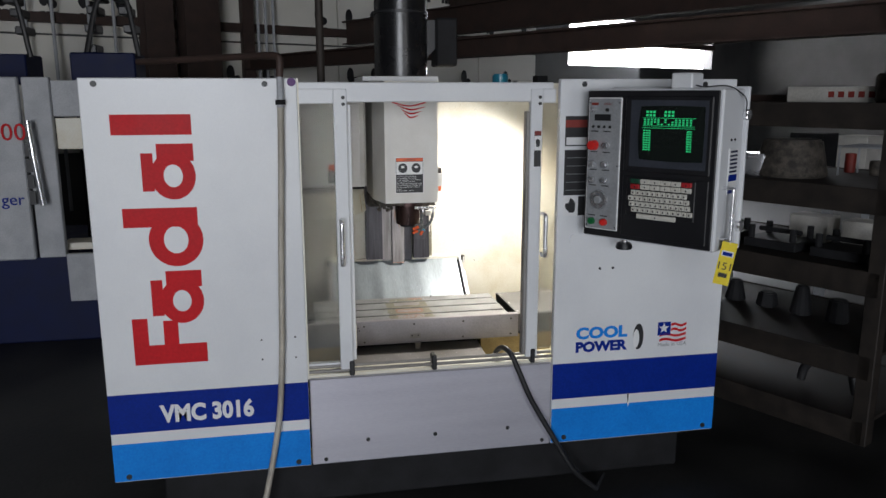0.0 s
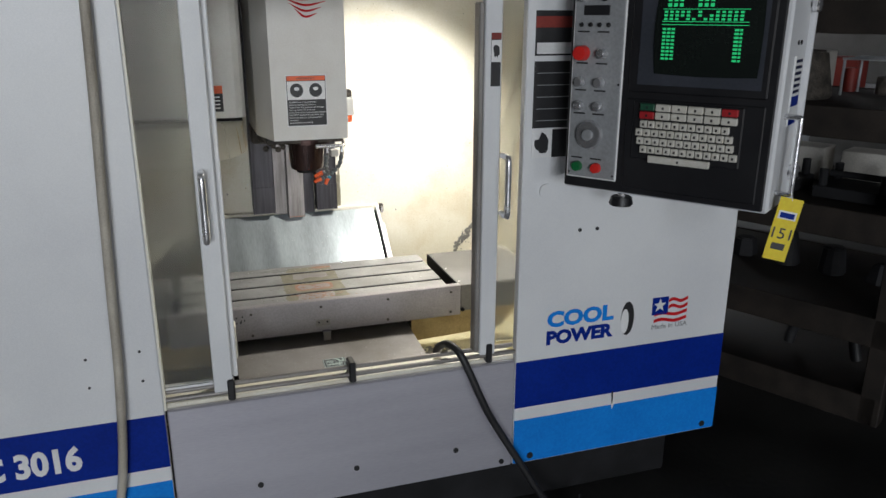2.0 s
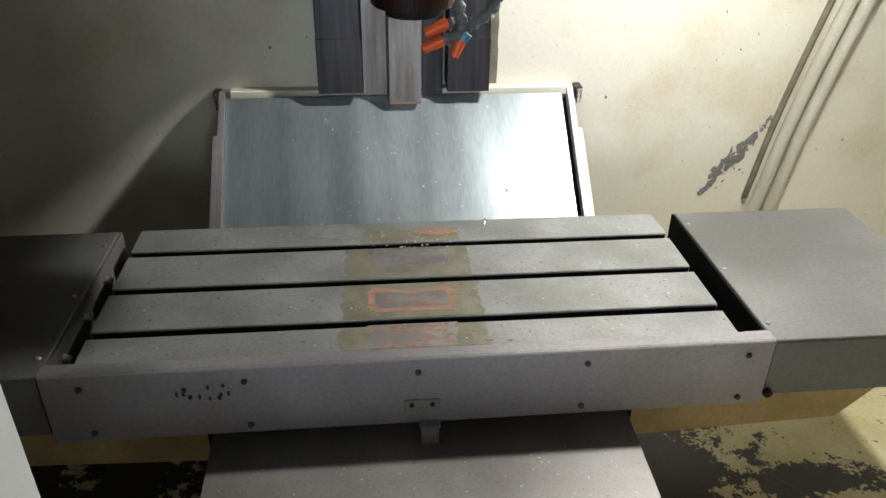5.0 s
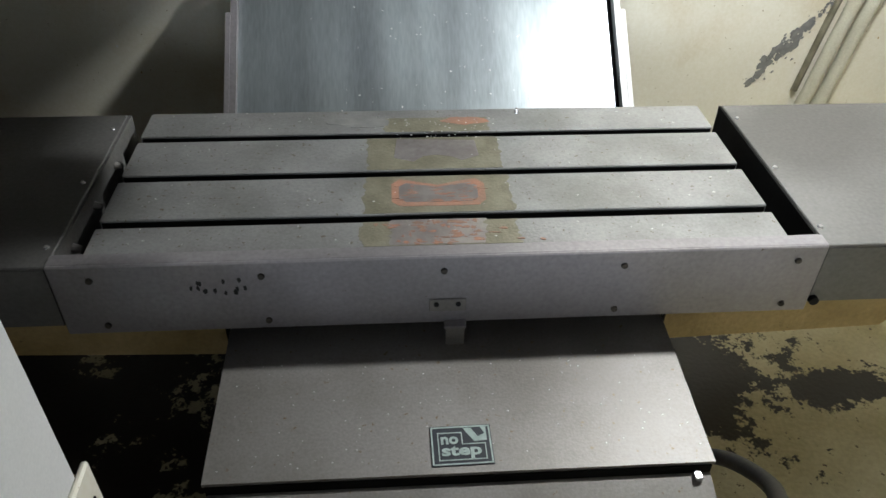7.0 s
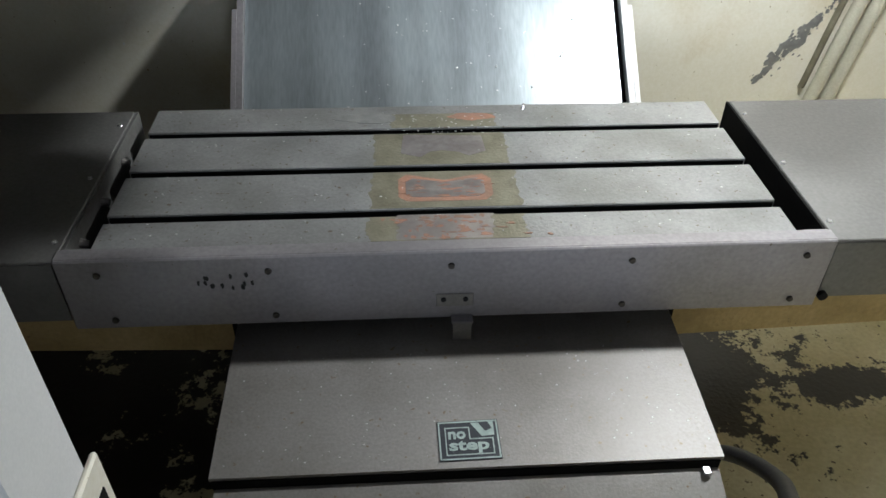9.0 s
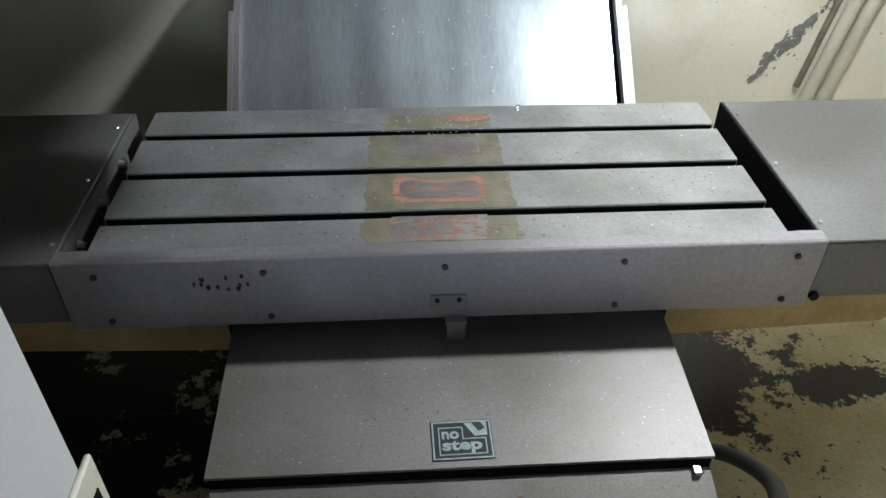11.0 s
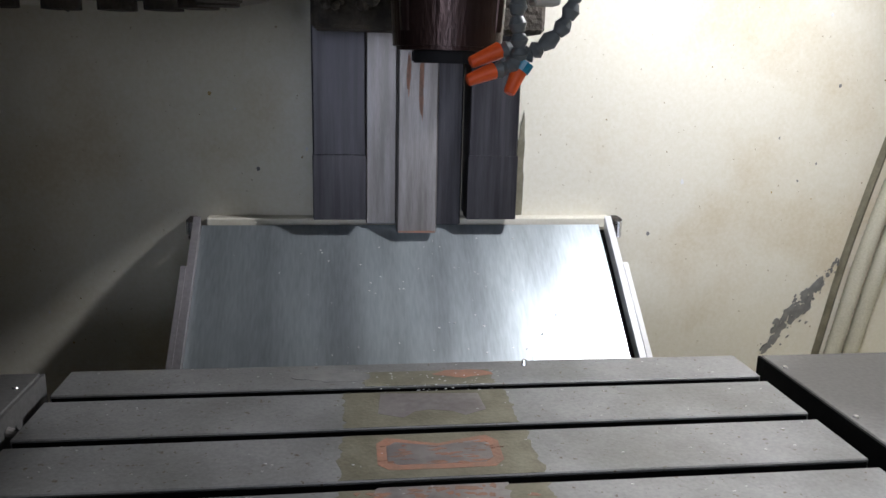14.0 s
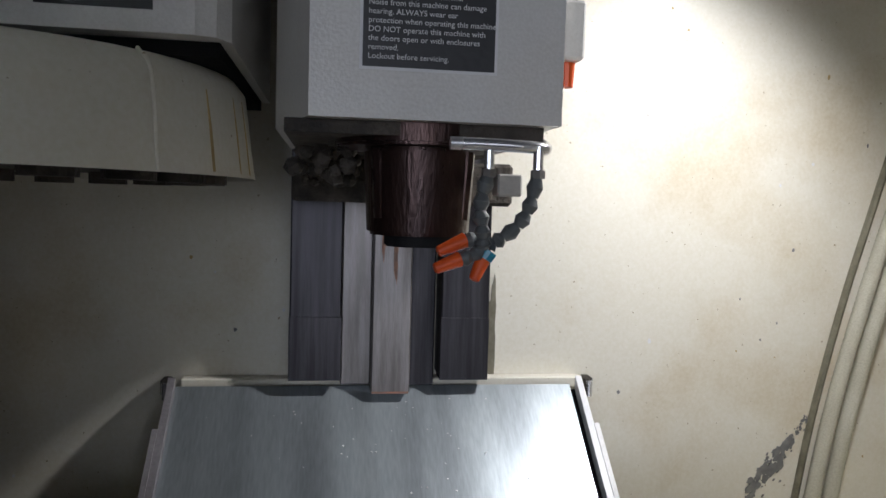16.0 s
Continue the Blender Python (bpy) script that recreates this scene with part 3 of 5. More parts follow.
def arc_band(cx, cz, rx, rz, wx, wz, n=30):
    """A closed oval band of vinyl."""
    bm = bmesh.new()
    DEPTH[0] -= 0.0003
    y0, y1 = DEPTH[0], F + 0.0005
    rows = []
    for k in range(n):
        a = 2 * math.pi * k / n
        o = (cx + rx * math.cos(a), cz + rz * math.sin(a))
        i = (cx + (rx - wx) * math.cos(a), cz + (rz - wz) * math.sin(a))
        rows.append([bm.verts.new((o[0], y0, o[1])), bm.verts.new((i[0], y0, i[1])), bm.verts.new((i[0], y1, i[1])), bm.verts.new((o[0], y1, o[1]))])
    for k in range(n):
        r, t = rows[k], rows[(k + 1) % n]
        for q in range(4):
            bm.faces.new((r[q], t[q], t[(q + 1) % 4], r[(q + 1) % 4]))
    part("emblem_band", bm, RED, lp, "red vinyl emblem band")


def bar(x0, x1, z0, z1):
    stroke([(x0, z0), (x1, z0), (x1, z1), (x0, z1)])


bar(-0.921, -0.641, 1.583, 1.657)
bar(-0.905, -0.640, 1.243, 1.315)
arc_band(-0.722, 1.193, 0.098, 0.102, 0.054, 0.050)
for zc in (1.447, 0.970):
    arc_band(-0.716, zc - 0.014, 0.080, 0.088, 0.046, 0.046)
    bar(-0.770, -0.640, zc + 0.040, zc + 0.104)
    bar(-0.826, -0.784, zc - 0.070, zc + 0.070)
bar(-0.904, -0.636, 0.708, 0.785)
bar(-0.904, -0.848, 0.785, 0.892)
bar(-0.792, -0.738, 0.785, 0.880)
words("lettering", "VMC 3016", 0.095, pose(-0.830, F - 0.0018, 0.470, 90), PAPER, lp, 0.0006, 0.357, "white model lettering", 0.004)
words("lettering", "COOL", 0.068, pose(0.876, F - 0.0012, 0.700, 90), CYAN, rp, 0.0006, 0.234, "blue lettering", 0.0032)
words("lettering", "POWER", 0.060, pose(0.876, F - 0.0012, 0.641, 90), BLUE, rp, 0.0006, 0.236, "dark blue lettering", 0.0032)
words("lettering", "Made in USA", 0.024, pose(1.256, F - 0.0012, 0.641, 90), GREYPLATE, rp, 0.0005, 0.135, "small grey lettering")
part("logo_patch", prism(oval(1.162, 0.693, 0.024, 0.058, 24), "y", F - 0.0012, F), BLACK, rp, "black and white oval logo patch")
part("logo_patch", prism(oval(1.152, 0.685, 0.014, 0.042, 20), "y", F - 0.0022, F), PAPER, rp)
part("flag_field", box(1.252, 1.312, F - 0.0012, F, 0.692, 0.752), BLUE, rp, "blue flag field")
star = []
for k in range(10):
    a, r = math.pi / 2 + math.pi * k / 5, 0.024 if k % 2 == 0 else 0.010
    star.append((1.280 + r * math.cos(a), 0.724 + r * math.sin(a)))
part("flag_star", prism(star, "y", F - 0.0024, F), PAPER, rp, "white star")
for k in range(4):
    pts = []
    x0 = 1.314 if k < 2 else 1.262
    for q in range(9):
        x = x0 + (1.386 - x0) * q / 8
        pts.append((x, 0.742 - k * 0.0225 + 0.005 * math.sin(q * 0.9)))
    pts += [(x, z - 0.011) for x, z in reversed(pts)]
    part("flag_stripe", prism(pts, "y", F - 0.0012, F), RED, rp)

# header beam, doors, rails, apron
part("header_beam", box(-0.256, 0.752, F + 0.012, F + 0.09, 1.697, 1.772, 0.004), WHITE, mc)
ld = part("sliding_door", box(-0.123, -0.072, F + 0.004, F + 0.035, 0.632, 1.748, 0.003), WHITE, mc, "white framed sliding door with scratched window")
part("rail", box(-0.42, -0.123, F + 0.005, F + 0.034, 1.692, 1.748, 0.003), WHITE, ld)
part("rail", box(-0.42, -0.123, F + 0.032, F + 0.045, 0.632, 0.66, 0.003), WHITE, ld)
part("pane", box(-0.42, -0.123, F + 0.018, F + 0.023, 0.66, 1.692), FROST, ld, "scratched milky polycarbonate window")
rd = part("sliding_door", box(0.655, 0.705, F + 0.004, F + 0.035, 0.632, 1.748, 0.003), WHITE, mc, "white framed sliding door pushed open")
part("rail", box(0.705, 0.76, F + 0.005, F + 0.034, 1.692, 1.748, 0.003), WHITE, rd)
part("edge_seal", box(0.640, 0.655, F + 0.012, F + 0.05, 0.64, 1.66, 0.003), COVER, rd, "dull metal edge strip")
part("pane", box(0.705, 0.90, F + 0.032, F + 0.037, 0.66, 1.692), FROST, rd)
for d, x in ((ld, -0.098), (rd, 0.680)):
    for z in (1.715, 1.69):
        part("screw", cyl((x + 0.012, F, z), (x + 0.012, F + 0.005, z), 0.007, None, 10), BLACK, d)
for d, x in ((ld, -0.106), (rd, 0.712)):
    hd = part("handle", tube([(x, F + 0.004, 1.247), (x, F - 0.035, 1.247), (x, F - 0.045, 1.238), (x, F - 0.045, 1.162), (x, F - 0.045, 1.088), (x, F - 0.035, 1.078), (x, F + 0.004, 1.078)], 0.009, 12, 4), CHROME, d, "chrome pull handle", True)
wl = part("warning_label", box(0.672, 0.700, F + 0.002, F + 0.005, 1.44, 1.58), BLACK, rd, "small warning label")
part("label_head", box(0.672, 0.700, F + 0.001, F + 0.003, 1.565, 1.582), REDPAINT, wl)
part("label_picture", box(0.672, 0.700, F + 0.001, F + 0.003, 1.505, 1.563), PAPER, wl)
part("label_mark", prism(ragged(0.686, 1.535, 0.009, 0.02, 0.4, 16, 8), "y", F, F + 0.002), BLACK, wl)
part("apron", box(-0.250, 0.772, F, F + 0.02, 0.228, 0.600, 0.004), STEEL, mc, "brushed stainless steel apron sheet")
for x, z in ((-0.02, 0.322), (0.263, 0.321), (0.579, 0.321), (-0.195, 0.25), (0.735, 0.25)):
    part("screw", cyl((x, F - 0.004, z), (x, F + 0.001, z), 0.0085, None, 10), BLACK, mc)
part("sill", box(-0.256, 0.775, F + 0.02, F + 0.10, 0.596, 0.612, 0.003), CREAM, mc)
for y, z in ((F + 0.012, 0.628), (F + 0.035, 0.640)):
    part("door_rail", cyl((-0.256, y, z), (0.775, y, z), 0.007, seg=12), COVER, mc, smooth=True)
for x in (-0.078, 0.262, 0.686):
    b = part("rail_bracket", box(x - 0.010, x + 0.010, F - 0.002, F + 0.05, 0.605, 0.668, 0.004), BLACK, mc)
part("return_flange", box(-0.078, -0.056, F + 0.034, F + 0.118, 0.66, 1.69, 0.003), WHITE, ld)
clip = part("door_clip", box(-0.056, -0.050, F + 0.085, F + 0.13, 0.690, 0.790, 0.002), CREAM, mc, "cream catch with a dark slot")
part("slot", box(-0.0503, -0.0488, F + 0.097, F + 0.118, 0.705, 0.760), SHADE_BLACK, clip)
# signs behind the pendant
part("sign", box(0.80, 0.93, F - 0.002, F, 1.52, 1.64), BLACK, rp, "black and red danger sign")
part("sign_band", box(0.80, 0.93, F - 0.003, F, 1.595, 1.625), REDPAINT, rp)
part("sign_mark", box(0.805, 0.925, F - 0.003, F, 1.525, 1.555), PAPER, rp)
part("sign", box(0.80, 0.93, F - 0.002, F, 1.32, 1.505), BLACK, rp, "black instruction plate")
for k in range(5):
    part("sign_line", box(0.81, 0.92, F - 0.003, F, 1.34 + 0.033 * k, 1.342 + 0.033 * k), GREYPLATE, rp)
part("sign", box(0.80, 0.862, F - 0.002, F, 1.235, 1.315), PAPER, rp)
part("sign_mark", prism(ragged(0.83, 1.272, 0.018, 0.03, 0.4, 16, 6), "y", F - 0.003, F), BLACK, rp)
part("sign", box(0.864, 0.93, F - 0.002, F, 1.235, 1.315), BLACK, rp)
part("cap", cyl((0.852, F - 0.006, 1.135), (0.852, F, 1.135), 0.022, None, 20), WHITE, rp)

# base, side walls, back wall and sump floor of the enclosure
part("base", box(-0.86, 1.45, F + 0.12, 3.75, 0.0, 0.226, 0.01), BASE, mc, "charcoal machine base")
part("side_wall", box(-1.018, -0.998, F + 0.03, 3.7, 0.228, 1.786), WHITE, mc)
part("side_wall", box(1.526, 1.546, F + 0.03, 3.7, 0.228, 1.786), WHITE, mc)
bw = part("back_wall", box(-0.998, 1.526, 3.485, 3.505, 0.18, 1.786), CREAM, mc, "cream enamelled back wall, spattered and scraped")
part("sump_floor", box(-0.998, 1.526, F + 0.03, 3.485, 0.227, 0.24), SUMP, mc, "stained cream sump floor with shade painted in at the left")
# Unseen left wall, its colour darkened to hold down bounced light.
part("inner_wall", box(-0.998, -0.985, F + 0.03, 3.485, 0.24, 1.786), GRIME_AND_DIM_WALL, mc, "unseen inner side wall, darkened to cut bounced light")
part("inner_wall", box(1.512, 1.526, F + 0.03, 3.485, 0.24, 1.786), CREAM, mc)
part("front_ledge", box(-0.25, 0.775, F + 0.02, F + 0.028, 0.24, 0.596), CREAM, mc)
# scrape on the back wall
rk = random.Random(44)
for k in range(150):
    u = rk.random() ** 0.8
    wide = 0.017 * (1.0 - 0.75 * abs(u - 0.35))
    off = rk.gauss(0, wide * (0.55 if k < 80 else 1.1))
    x, z = 1.002 + 0.150 * u + 0.74 * off, 0.526 + 0.190 * u - 0.66 * off
    big = rk.uniform(0.005, 0.013) if k < 80 and u < 0.75 else rk.uniform(0.0012, 0.004)
    y = 3.4843 - 0.00001 * k
    part("scrape", prism(ragged(x, z, big * 0.55, big, 0.55, 12, 500 + k, -0.65), "y", y, 3.4855), SCAR, bw, "bare scraped patch of paint" if k == 0 else "")
rw = random.Random(31)
for k in range(60):
    x, z, r = rw.uniform(-0.4, 1.35), rw.uniform(0.5, 1.65), rw.uniform(0.0012, 0.0032)
    part("splash", prism(ragged(x, z, r, r * rw.uniform(0.8, 1.8), 0.3, 9, 300 + k), "y", 3.4842, 3.4855), rw.choice((PAPER, SCAR, SADDLE)), bw)
part("drip", prism(ragged(0.476, 0.88, 0.010, 0.10, 0.35, 30, 9), "y", 3.4828, 3.486), OLIVE, bw, "yellow drip stain")

# ---- control pendant ----
PD = pose(1.15, 1.614, 1.18, 0, 0, math.degrees(math.atan2(-0.811, 0.585)))
pd = thing("control_pendant", PD, "white control cabinet with black front, tube screen and keyboard", "control panel")
# local: x along the face (negative to the machine's door side), y into the cabinet, z up
PW, PH = 0.535, 0.565
part("cabinet", box(-PW, 0, 0.004, 0.185, 0, PH, 0.006), WHITE, pd)
part("cabinet_back", box(-PW, 0.012, 0.185, 0.20, -0.008, PH + 0.008, 0.003), WHITE, pd)
part("bezel", box(-PW + 0.004, -0.012, -0.002, 0.008, 0.005, PH - 0.006, 0.003), PLASTIC, pd, "black front plate")
part("frame", box(-0.365, -0.03, -0.008, 0.0, 0.265, PH - 0.025, 0.004), PLASTIC, pd)
part("screen_surround", prism([(-0.340, 0.285), (-0.045, 0.285), (-0.045, 0.525), (-0.340, 0.525)], "y", -0.0095, -0.004), BEZEL, pd)
g = bmesh.new()
bmesh.ops.create_grid(g, x_segments=14, y_segments=10, size=1)
for v in g.verts:
    x, y = v.co.x, v.co.y
    v.co = (-0.178 + 0.125 * x * (1 - 0.03 * y * y), -0.010 - 0.010 * (1 - 0.5 * (x * x + y * y)), 0.408 + 0.098 * y * (1 - 0.03 * x * x))
tb_ = part("tube_screen", g, GLASS_CRT, pd, "dark glass tube screen with green rows", True)
g = bmesh.new()
rg = random.Random(9)
def ink(x0, x1, z0, z1):
    zc, xc = (z0 + z1) / 2, (x0 + x1) / 2
    u, w = (xc + 0.178) / 0.125, (zc - 0.408) / 0.098
    y = -0.0115 - 0.010 * (1 - 0.5 * (u * u + w * w))
    box(x0, x1, y, y + 0.0006, z0, z1, bm=g)


ink(-0.285, -0.085, 0.462, 0.4635)
ink(-0.285, -0.085, 0.434, 0.4355)
ink(-0.285, -0.085, 0.427, 0.4285)
for r in range(2):
    for c in range(6):
        ink(-0.275 + 0.014 * c + 0.03 * (c > 2), -0.266 + 0.014 * c + 0.03 * (c > 2), 0.468 + 0.012 * r, 0.476 + 0.012 * r)
for r in range(3):
    for c in range(14):
        if rg.random() < 0.75:
            ink(-0.282 + 0.0135 * c, -0.274 + 0.0135 * c, 0.438 + 0.008 * r, 0.443 + 0.008 * r)
for r in range(9):
    for c in range(3):
        ink(-0.283 + 0.011 * c, -0.275 + 0.011 * c, 0.347 + 0.0085 * r, 0.352 + 0.0085 * r)
    ink(-0.115, -0.105, 0.347 + 0.0085 * r, 0.352 + 0.0085 * r)
    ink(-0.103, -0.097, 0.347 + 0.0085 * r, 0.352 + 0.0085 * r)
part("screen_print", g, GREENLIGHT, tb_, "glowing green rows")
part("keyboard_plate", box(-0.365, -0.03, -0.006, 0.0, 0.02, 0.25, 0.003), PLASTIC, pd)
kb = part("keyboard", box(-0.345, -0.075, -0.010, -0.004, 0.10, 0.245, 0.003), PLASTIC, pd)


def key(x, z, w, mt):
    k = part("key", box(x + 0.001, x + w - 0.001, -0.020, -0.009, z + 0.001, z + 0.0185, 0.0018), mt, kb)
    part("legend", box(x + w / 2 - 0.0025, x + w / 2 + 0.0025, -0.0205, -0.0199, z + 0.006, z + 0.012), BLACK, k)


for i in range(6):
    key(-0.325 + 0.040 * i, 0.222, 0.039, KEYGREEN if i == 0 else KEYRED if i == 5 else KEY)
    key(-0.325 + 0.040 * i, 0.202, 0.039, KEYRED if i == 0 else KEY)
for r, (x0, n) in enumerate(((-0.322, 11), (-0.332, 12), (-0.328, 12), (-0.318, 12))):
    for i in range(n):
        key(x0 + 0.0200 * i, 0.180 - 0.021 * r, 0.020, KEY)
key(-0.295, 0.094, 0.155, KEY)
# switch plate
sp = part("switch_plate", box(-0.520, -0.385, -0.006, 0.0, 0.035, PH - 0.035, 0.002), GREYPLATE, pd, "grey switch plate with knobs and buttons")
part("plate_edge", box(-0.524, -0.381, -0.004, 0.0, 0.031, PH - 0.031, 0.002), PAPER, pd)
def knob(x, z, r, mt, depth=0.02, label=""):
    k = part("knob", cyl((x, -0.006, z), (x, -0.006 - depth, z), r, r * 0.86, 20, bev=0.0015), mt, pd, label, True)
    return k


part("display", box(-0.495, -0.425, -0.009, -0.005, 0.448, 0.472, 0.001), BLACK, sp, "dark digit window")
words("lettering", "CNC", 0.012, pose(-0.455, -0.0072, 0.506, 90), REDPAINT, sp, 0.0004, 0.035)
part("emblem", box(-0.51, -0.48, -0.0072, -0.006, 0.505, 0.515), REDPAINT, sp)
for i in range(4):
    knob(-0.500 + 0.0245 * i, 0.425, 0.006, BLACK, 0.006)
knob(-0.498, 0.488, 0.008, CHROME, 0.02)
knob(-0.440, 0.488, 0.007, BLACK, 0.010)
knob(-0.492, 0.355, 0.020, REDBTN, 0.028, "red mushroom stop button")
for x, z in ((-0.438, 0.355), (-0.494, 0.283), (-0.440, 0.283), (-0.494, 0.222), (-0.440, 0.222)):
    knob(x, z, 0.013, CHROME, 0.02)
knob(-0.462, 0.148, 0.040, CHROME, 0.012, "large chrome hand dial")
knob(-0.462, 0.148, 0.016, GREYPLATE, 0.020)
knob(-0.490, 0.062, 0.014, GREENBTN, 0.016, "green start button")
knob(-0.436, 0.062, 0.014, REDBTN, 0.016, "red hold button")
for x, z in ((-0.515, 0.045), (-0.390, 0.045), (-0.515, 0.28), (-0.390, 0.28), (-0.515, 0.515), (-0.390, 0.515)):
    part("screw", cyl((x, -0.0075, z), (x, -0.005, z), 0.003, None, 8), BLACK, sp)
for r, z in enumerate((0.330, 0.262, 0.202, 0.085, 0.408)):
    for x in (-0.494, -0.440):
        part("legend", box(x - 0.016, x + 0.016, -0.0066, -0.0055, z - 0.002, z + 0.002), BLACK, sp)
# side of the cabinet: plate, handle, latches
part("side_plate", box(-0.002, 0.0035, 0.075, 0.145, 0.20, 0.36), PAPER, pd, "blue and white rating plate")
for k in range(6):
    part("plate_line", box(0.003, 0.0042, 0.080, 0.140, 0.275 + 0.014 * k, 0.282 + 0.014 * k), NAVY, pd)
part("plate_line", box(0.003, 0.0042, 0.076, 0.144, 0.245, 0.268), BLUE, pd)
part("plate_line", box(0.003, 0.0042, 0.076, 0.144, 0.202, 0.218), BLUE, pd)
part("handle", tube([(0, 0.05, 0.225), (0.032, 0.05, 0.225), (0.036, 0.05, 0.215), (0.036, 0.05, 0.14), (0.036, 0.05, 0.055), (0.032, 0.05, 0.045), (0, 0.05, 0.045)], 0.006, 10, 4), CHROME, pd, "chrome side handle", True)
for z in (0.475, 0.075):
    part("latch", box(0.0, 0.018, 0.165, 0.205, z - 0.018, z + 0.018, 0.004), CHROME, pd)
    part("latch_tongue", cyl((0.012, 0.15, z), (0.012, 0.21, z), 0.006, None, 10), CHROME, pd)
for y in (0.085, 0.115):
    part("plug", cyl((0, y, 0.39), (0.003, y, 0.39), 0.005, None, 8), BLACK, pd)
part("knob_stem", cyl((-0.40, 0.09, -0.03), (-0.40, 0.09, 0.002), 0.012, None, 12), CHROME, pd)
part("clamp_knob", cyl((-0.40, 0.09, -0.052), (-0.40, 0.09, -0.026), 0.034, 0.028, 12, bev=0.004), PLASTIC, pd, "black clamp knob", True)
part("arm", box(-0.42, -0.36, 0.19, 0.33, 0.05, 0.30, 0.006), WHITE, pd)
part("terminal_box", box(-0.21, -0.13, 0.03, 0.12, PH, PH + 0.055, 0.005), WHITE, pd)
part("cable", tube([(-0.13, 0.06, PH + 0.012), (-0.08, 0.03, PH + 0.006), (-0.02, 0.08, PH + 0.008), (0.02, 0.13, PH - 0.03), (0.016, 0.16, PH - 0.08)], 0.0025, 6), RUBBER, pd, "", True)
# paper lot tag tied on the handle
tag = thing("lot_tag", PD @ pose(0.045, 0.035, 0.04, 0, 0, 20), "yellow cardboard lot tag hanging from the handle", "tag")
TG = pose(0, 0, 0, 0, 9, 0)
part("card", box(-0.026, 0.026, -0.0008, 0.0008, -0.155, 0.0, 0.0005), YELLOW, tag, m=TG)
part("band", box(-0.020, 0.020, -0.0014, 0.0, -0.052, -0.032), PAPER, tag, m=TG)
part("print", box(-0.016, 0.016, -0.0019, -0.001, -0.049, -0.036), BLUE, tag, m=TG)
words("lettering", "151", 0.038, TG @ pose(-0.021, -0.0016, -0.100, 90), BLACK, tag, 0.0005, 0.042)
part("print", box(-0.015, 0.015, -0.0014, 0.0, -0.128, -0.112), BLACK, tag, m=TG)
part("string", tube([(0, 0, -0.006), (-0.005, 0.0, 0.02), (-0.002, 0.012, 0.03)], 0.0012, 5), PAPER, tag)

# ---- air hose hanging down the front panel ----
hs = thing("air_hose", I0, "braided air hose hanging from a pipe elbow", "hose")
part("hose", tube([(-0.317, F - 0.03, 1.70), (-0.325, F - 0.03, 1.45), (-0.335, F - 0.03, 1.22), (-0.345, F - 0.03, 0.95), (-0.352, F - 0.03, 0.75), (-0.368, F - 0.03, 0.52), (-0.392, F - 0.035, 0.36), (-0.45, F - 0.05, 0.10), (-0.50, F - 0.10, 0.012)], 0.012, 12), GALV, hs, smooth=True)
part("fitting", cyl((-0.317, F - 0.03, 1.68), (-0.316, F - 0.03, 1.80), 0.014, 0.011, 12), GREYPAINT, hs)
part("nut", cyl((-0.317, F - 0.03, 1.69), (-0.317, F - 0.03, 1.708), 0.021, None, 6), BASE, hs)
part("elbow", tube([(-0.316, F - 0.03, 1.79), (-0.314, F - 0.03, 1.85), (-0.33, F - 0.01, 1.865), (-0.38, F + 0.04, 1.868)], 0.014, 12), BROWN, hs, smooth=True)
part("pipe", cyl((-0.37, F + 0.03, 1.868), (-0.9, F + 0.5, 1.86), 0.013, seg=12), BROWN, hs)
tagged(put("standpipe", cyl((-0.15, 2.6, 1.70), (-0.15, 2.6, 2.8), 0.017, seg=14), RUSTY, None, smooth=True), "thin steel standpipe rising behind the header", "pipe")

# ---- spindle head ----
hd = thing("spindle_head", I0, "pale grey spindle head with black motor and oily brown nose", "spindle head")
HY = 2.824
part("housing", prism([(0.144, HY), (0.398, HY), (0.398, 3.34), (0.102, 3.34), (0.102, HY + 0.16)], "z", 1.214, 1.79), HEAD, hd, "pale grey head casting cover")
part("top_plate", box(0.045, 0.402, HY - 0.01, 3.3, 1.786, 1.808, 0.003), WHITE, hd)
part("motor", cyl((0.258, 3.06, 1.808), (0.258, 3.06, 2.11), 0.130, None, 40, bev=0.008), MOTOR, hd, "black cylindrical motor", True)
part("motor_cap", cyl((0.258, 3.06, 2.116), (0.258, 3.06, 2.5), 0.128, None, 40, bev=0.006), MOTOR, hd, "", True)
part("motor_ring", cyl((0.258, 3.06, 2.107), (0.258, 3.06, 2.119), 0.132, None, 40), BLACK, hd)
part("terminal_box", box(0.425, 0.530, 3.0, 3.15, 1.86, 2.09, 0.008), BASE, hd, "grey terminal box")
part("box_lid", box(0.43, 0.525, 2.994, 3.0, 1.868, 2.082, 0.003), BASE, hd)
part("bracket", prism([(0.36, 1.88), (0.43, 1.95), (0.43, 2.08), (0.38, 2.08)], "y", 3.03, 3.09), BLACK, hd)
part("swoosh", tube([(0.18, HY - 0.001, 1.69), (0.26, HY - 0.001, 1.672), (0.34, HY - 0.001, 1.688)], 0.003, 6), RED, hd, "red painted swirl")
for k in range(3):
    w = 0.075 - 0.018 * k
    part("swoosh", tube([(0.275 - w, HY - 0.0005, 1.678 - 0.017 * k), (0.268, HY - 0.0005, 1.655 - 0.018 * k), (0.275 + w * 0.85, HY - 0.0005, 1.668 - 0.019 * k)], 0.003, 6, radius=lambda t: 0.0005 + 0.0035 * math.sin(math.pi * t)), RED, hd)
sg = part("safety_sign", box(0.195, 0.326, HY - 0.0012, HY + 0.001, 1.264, 1.430), BLACK, hd, "orange, white and black safety sign")
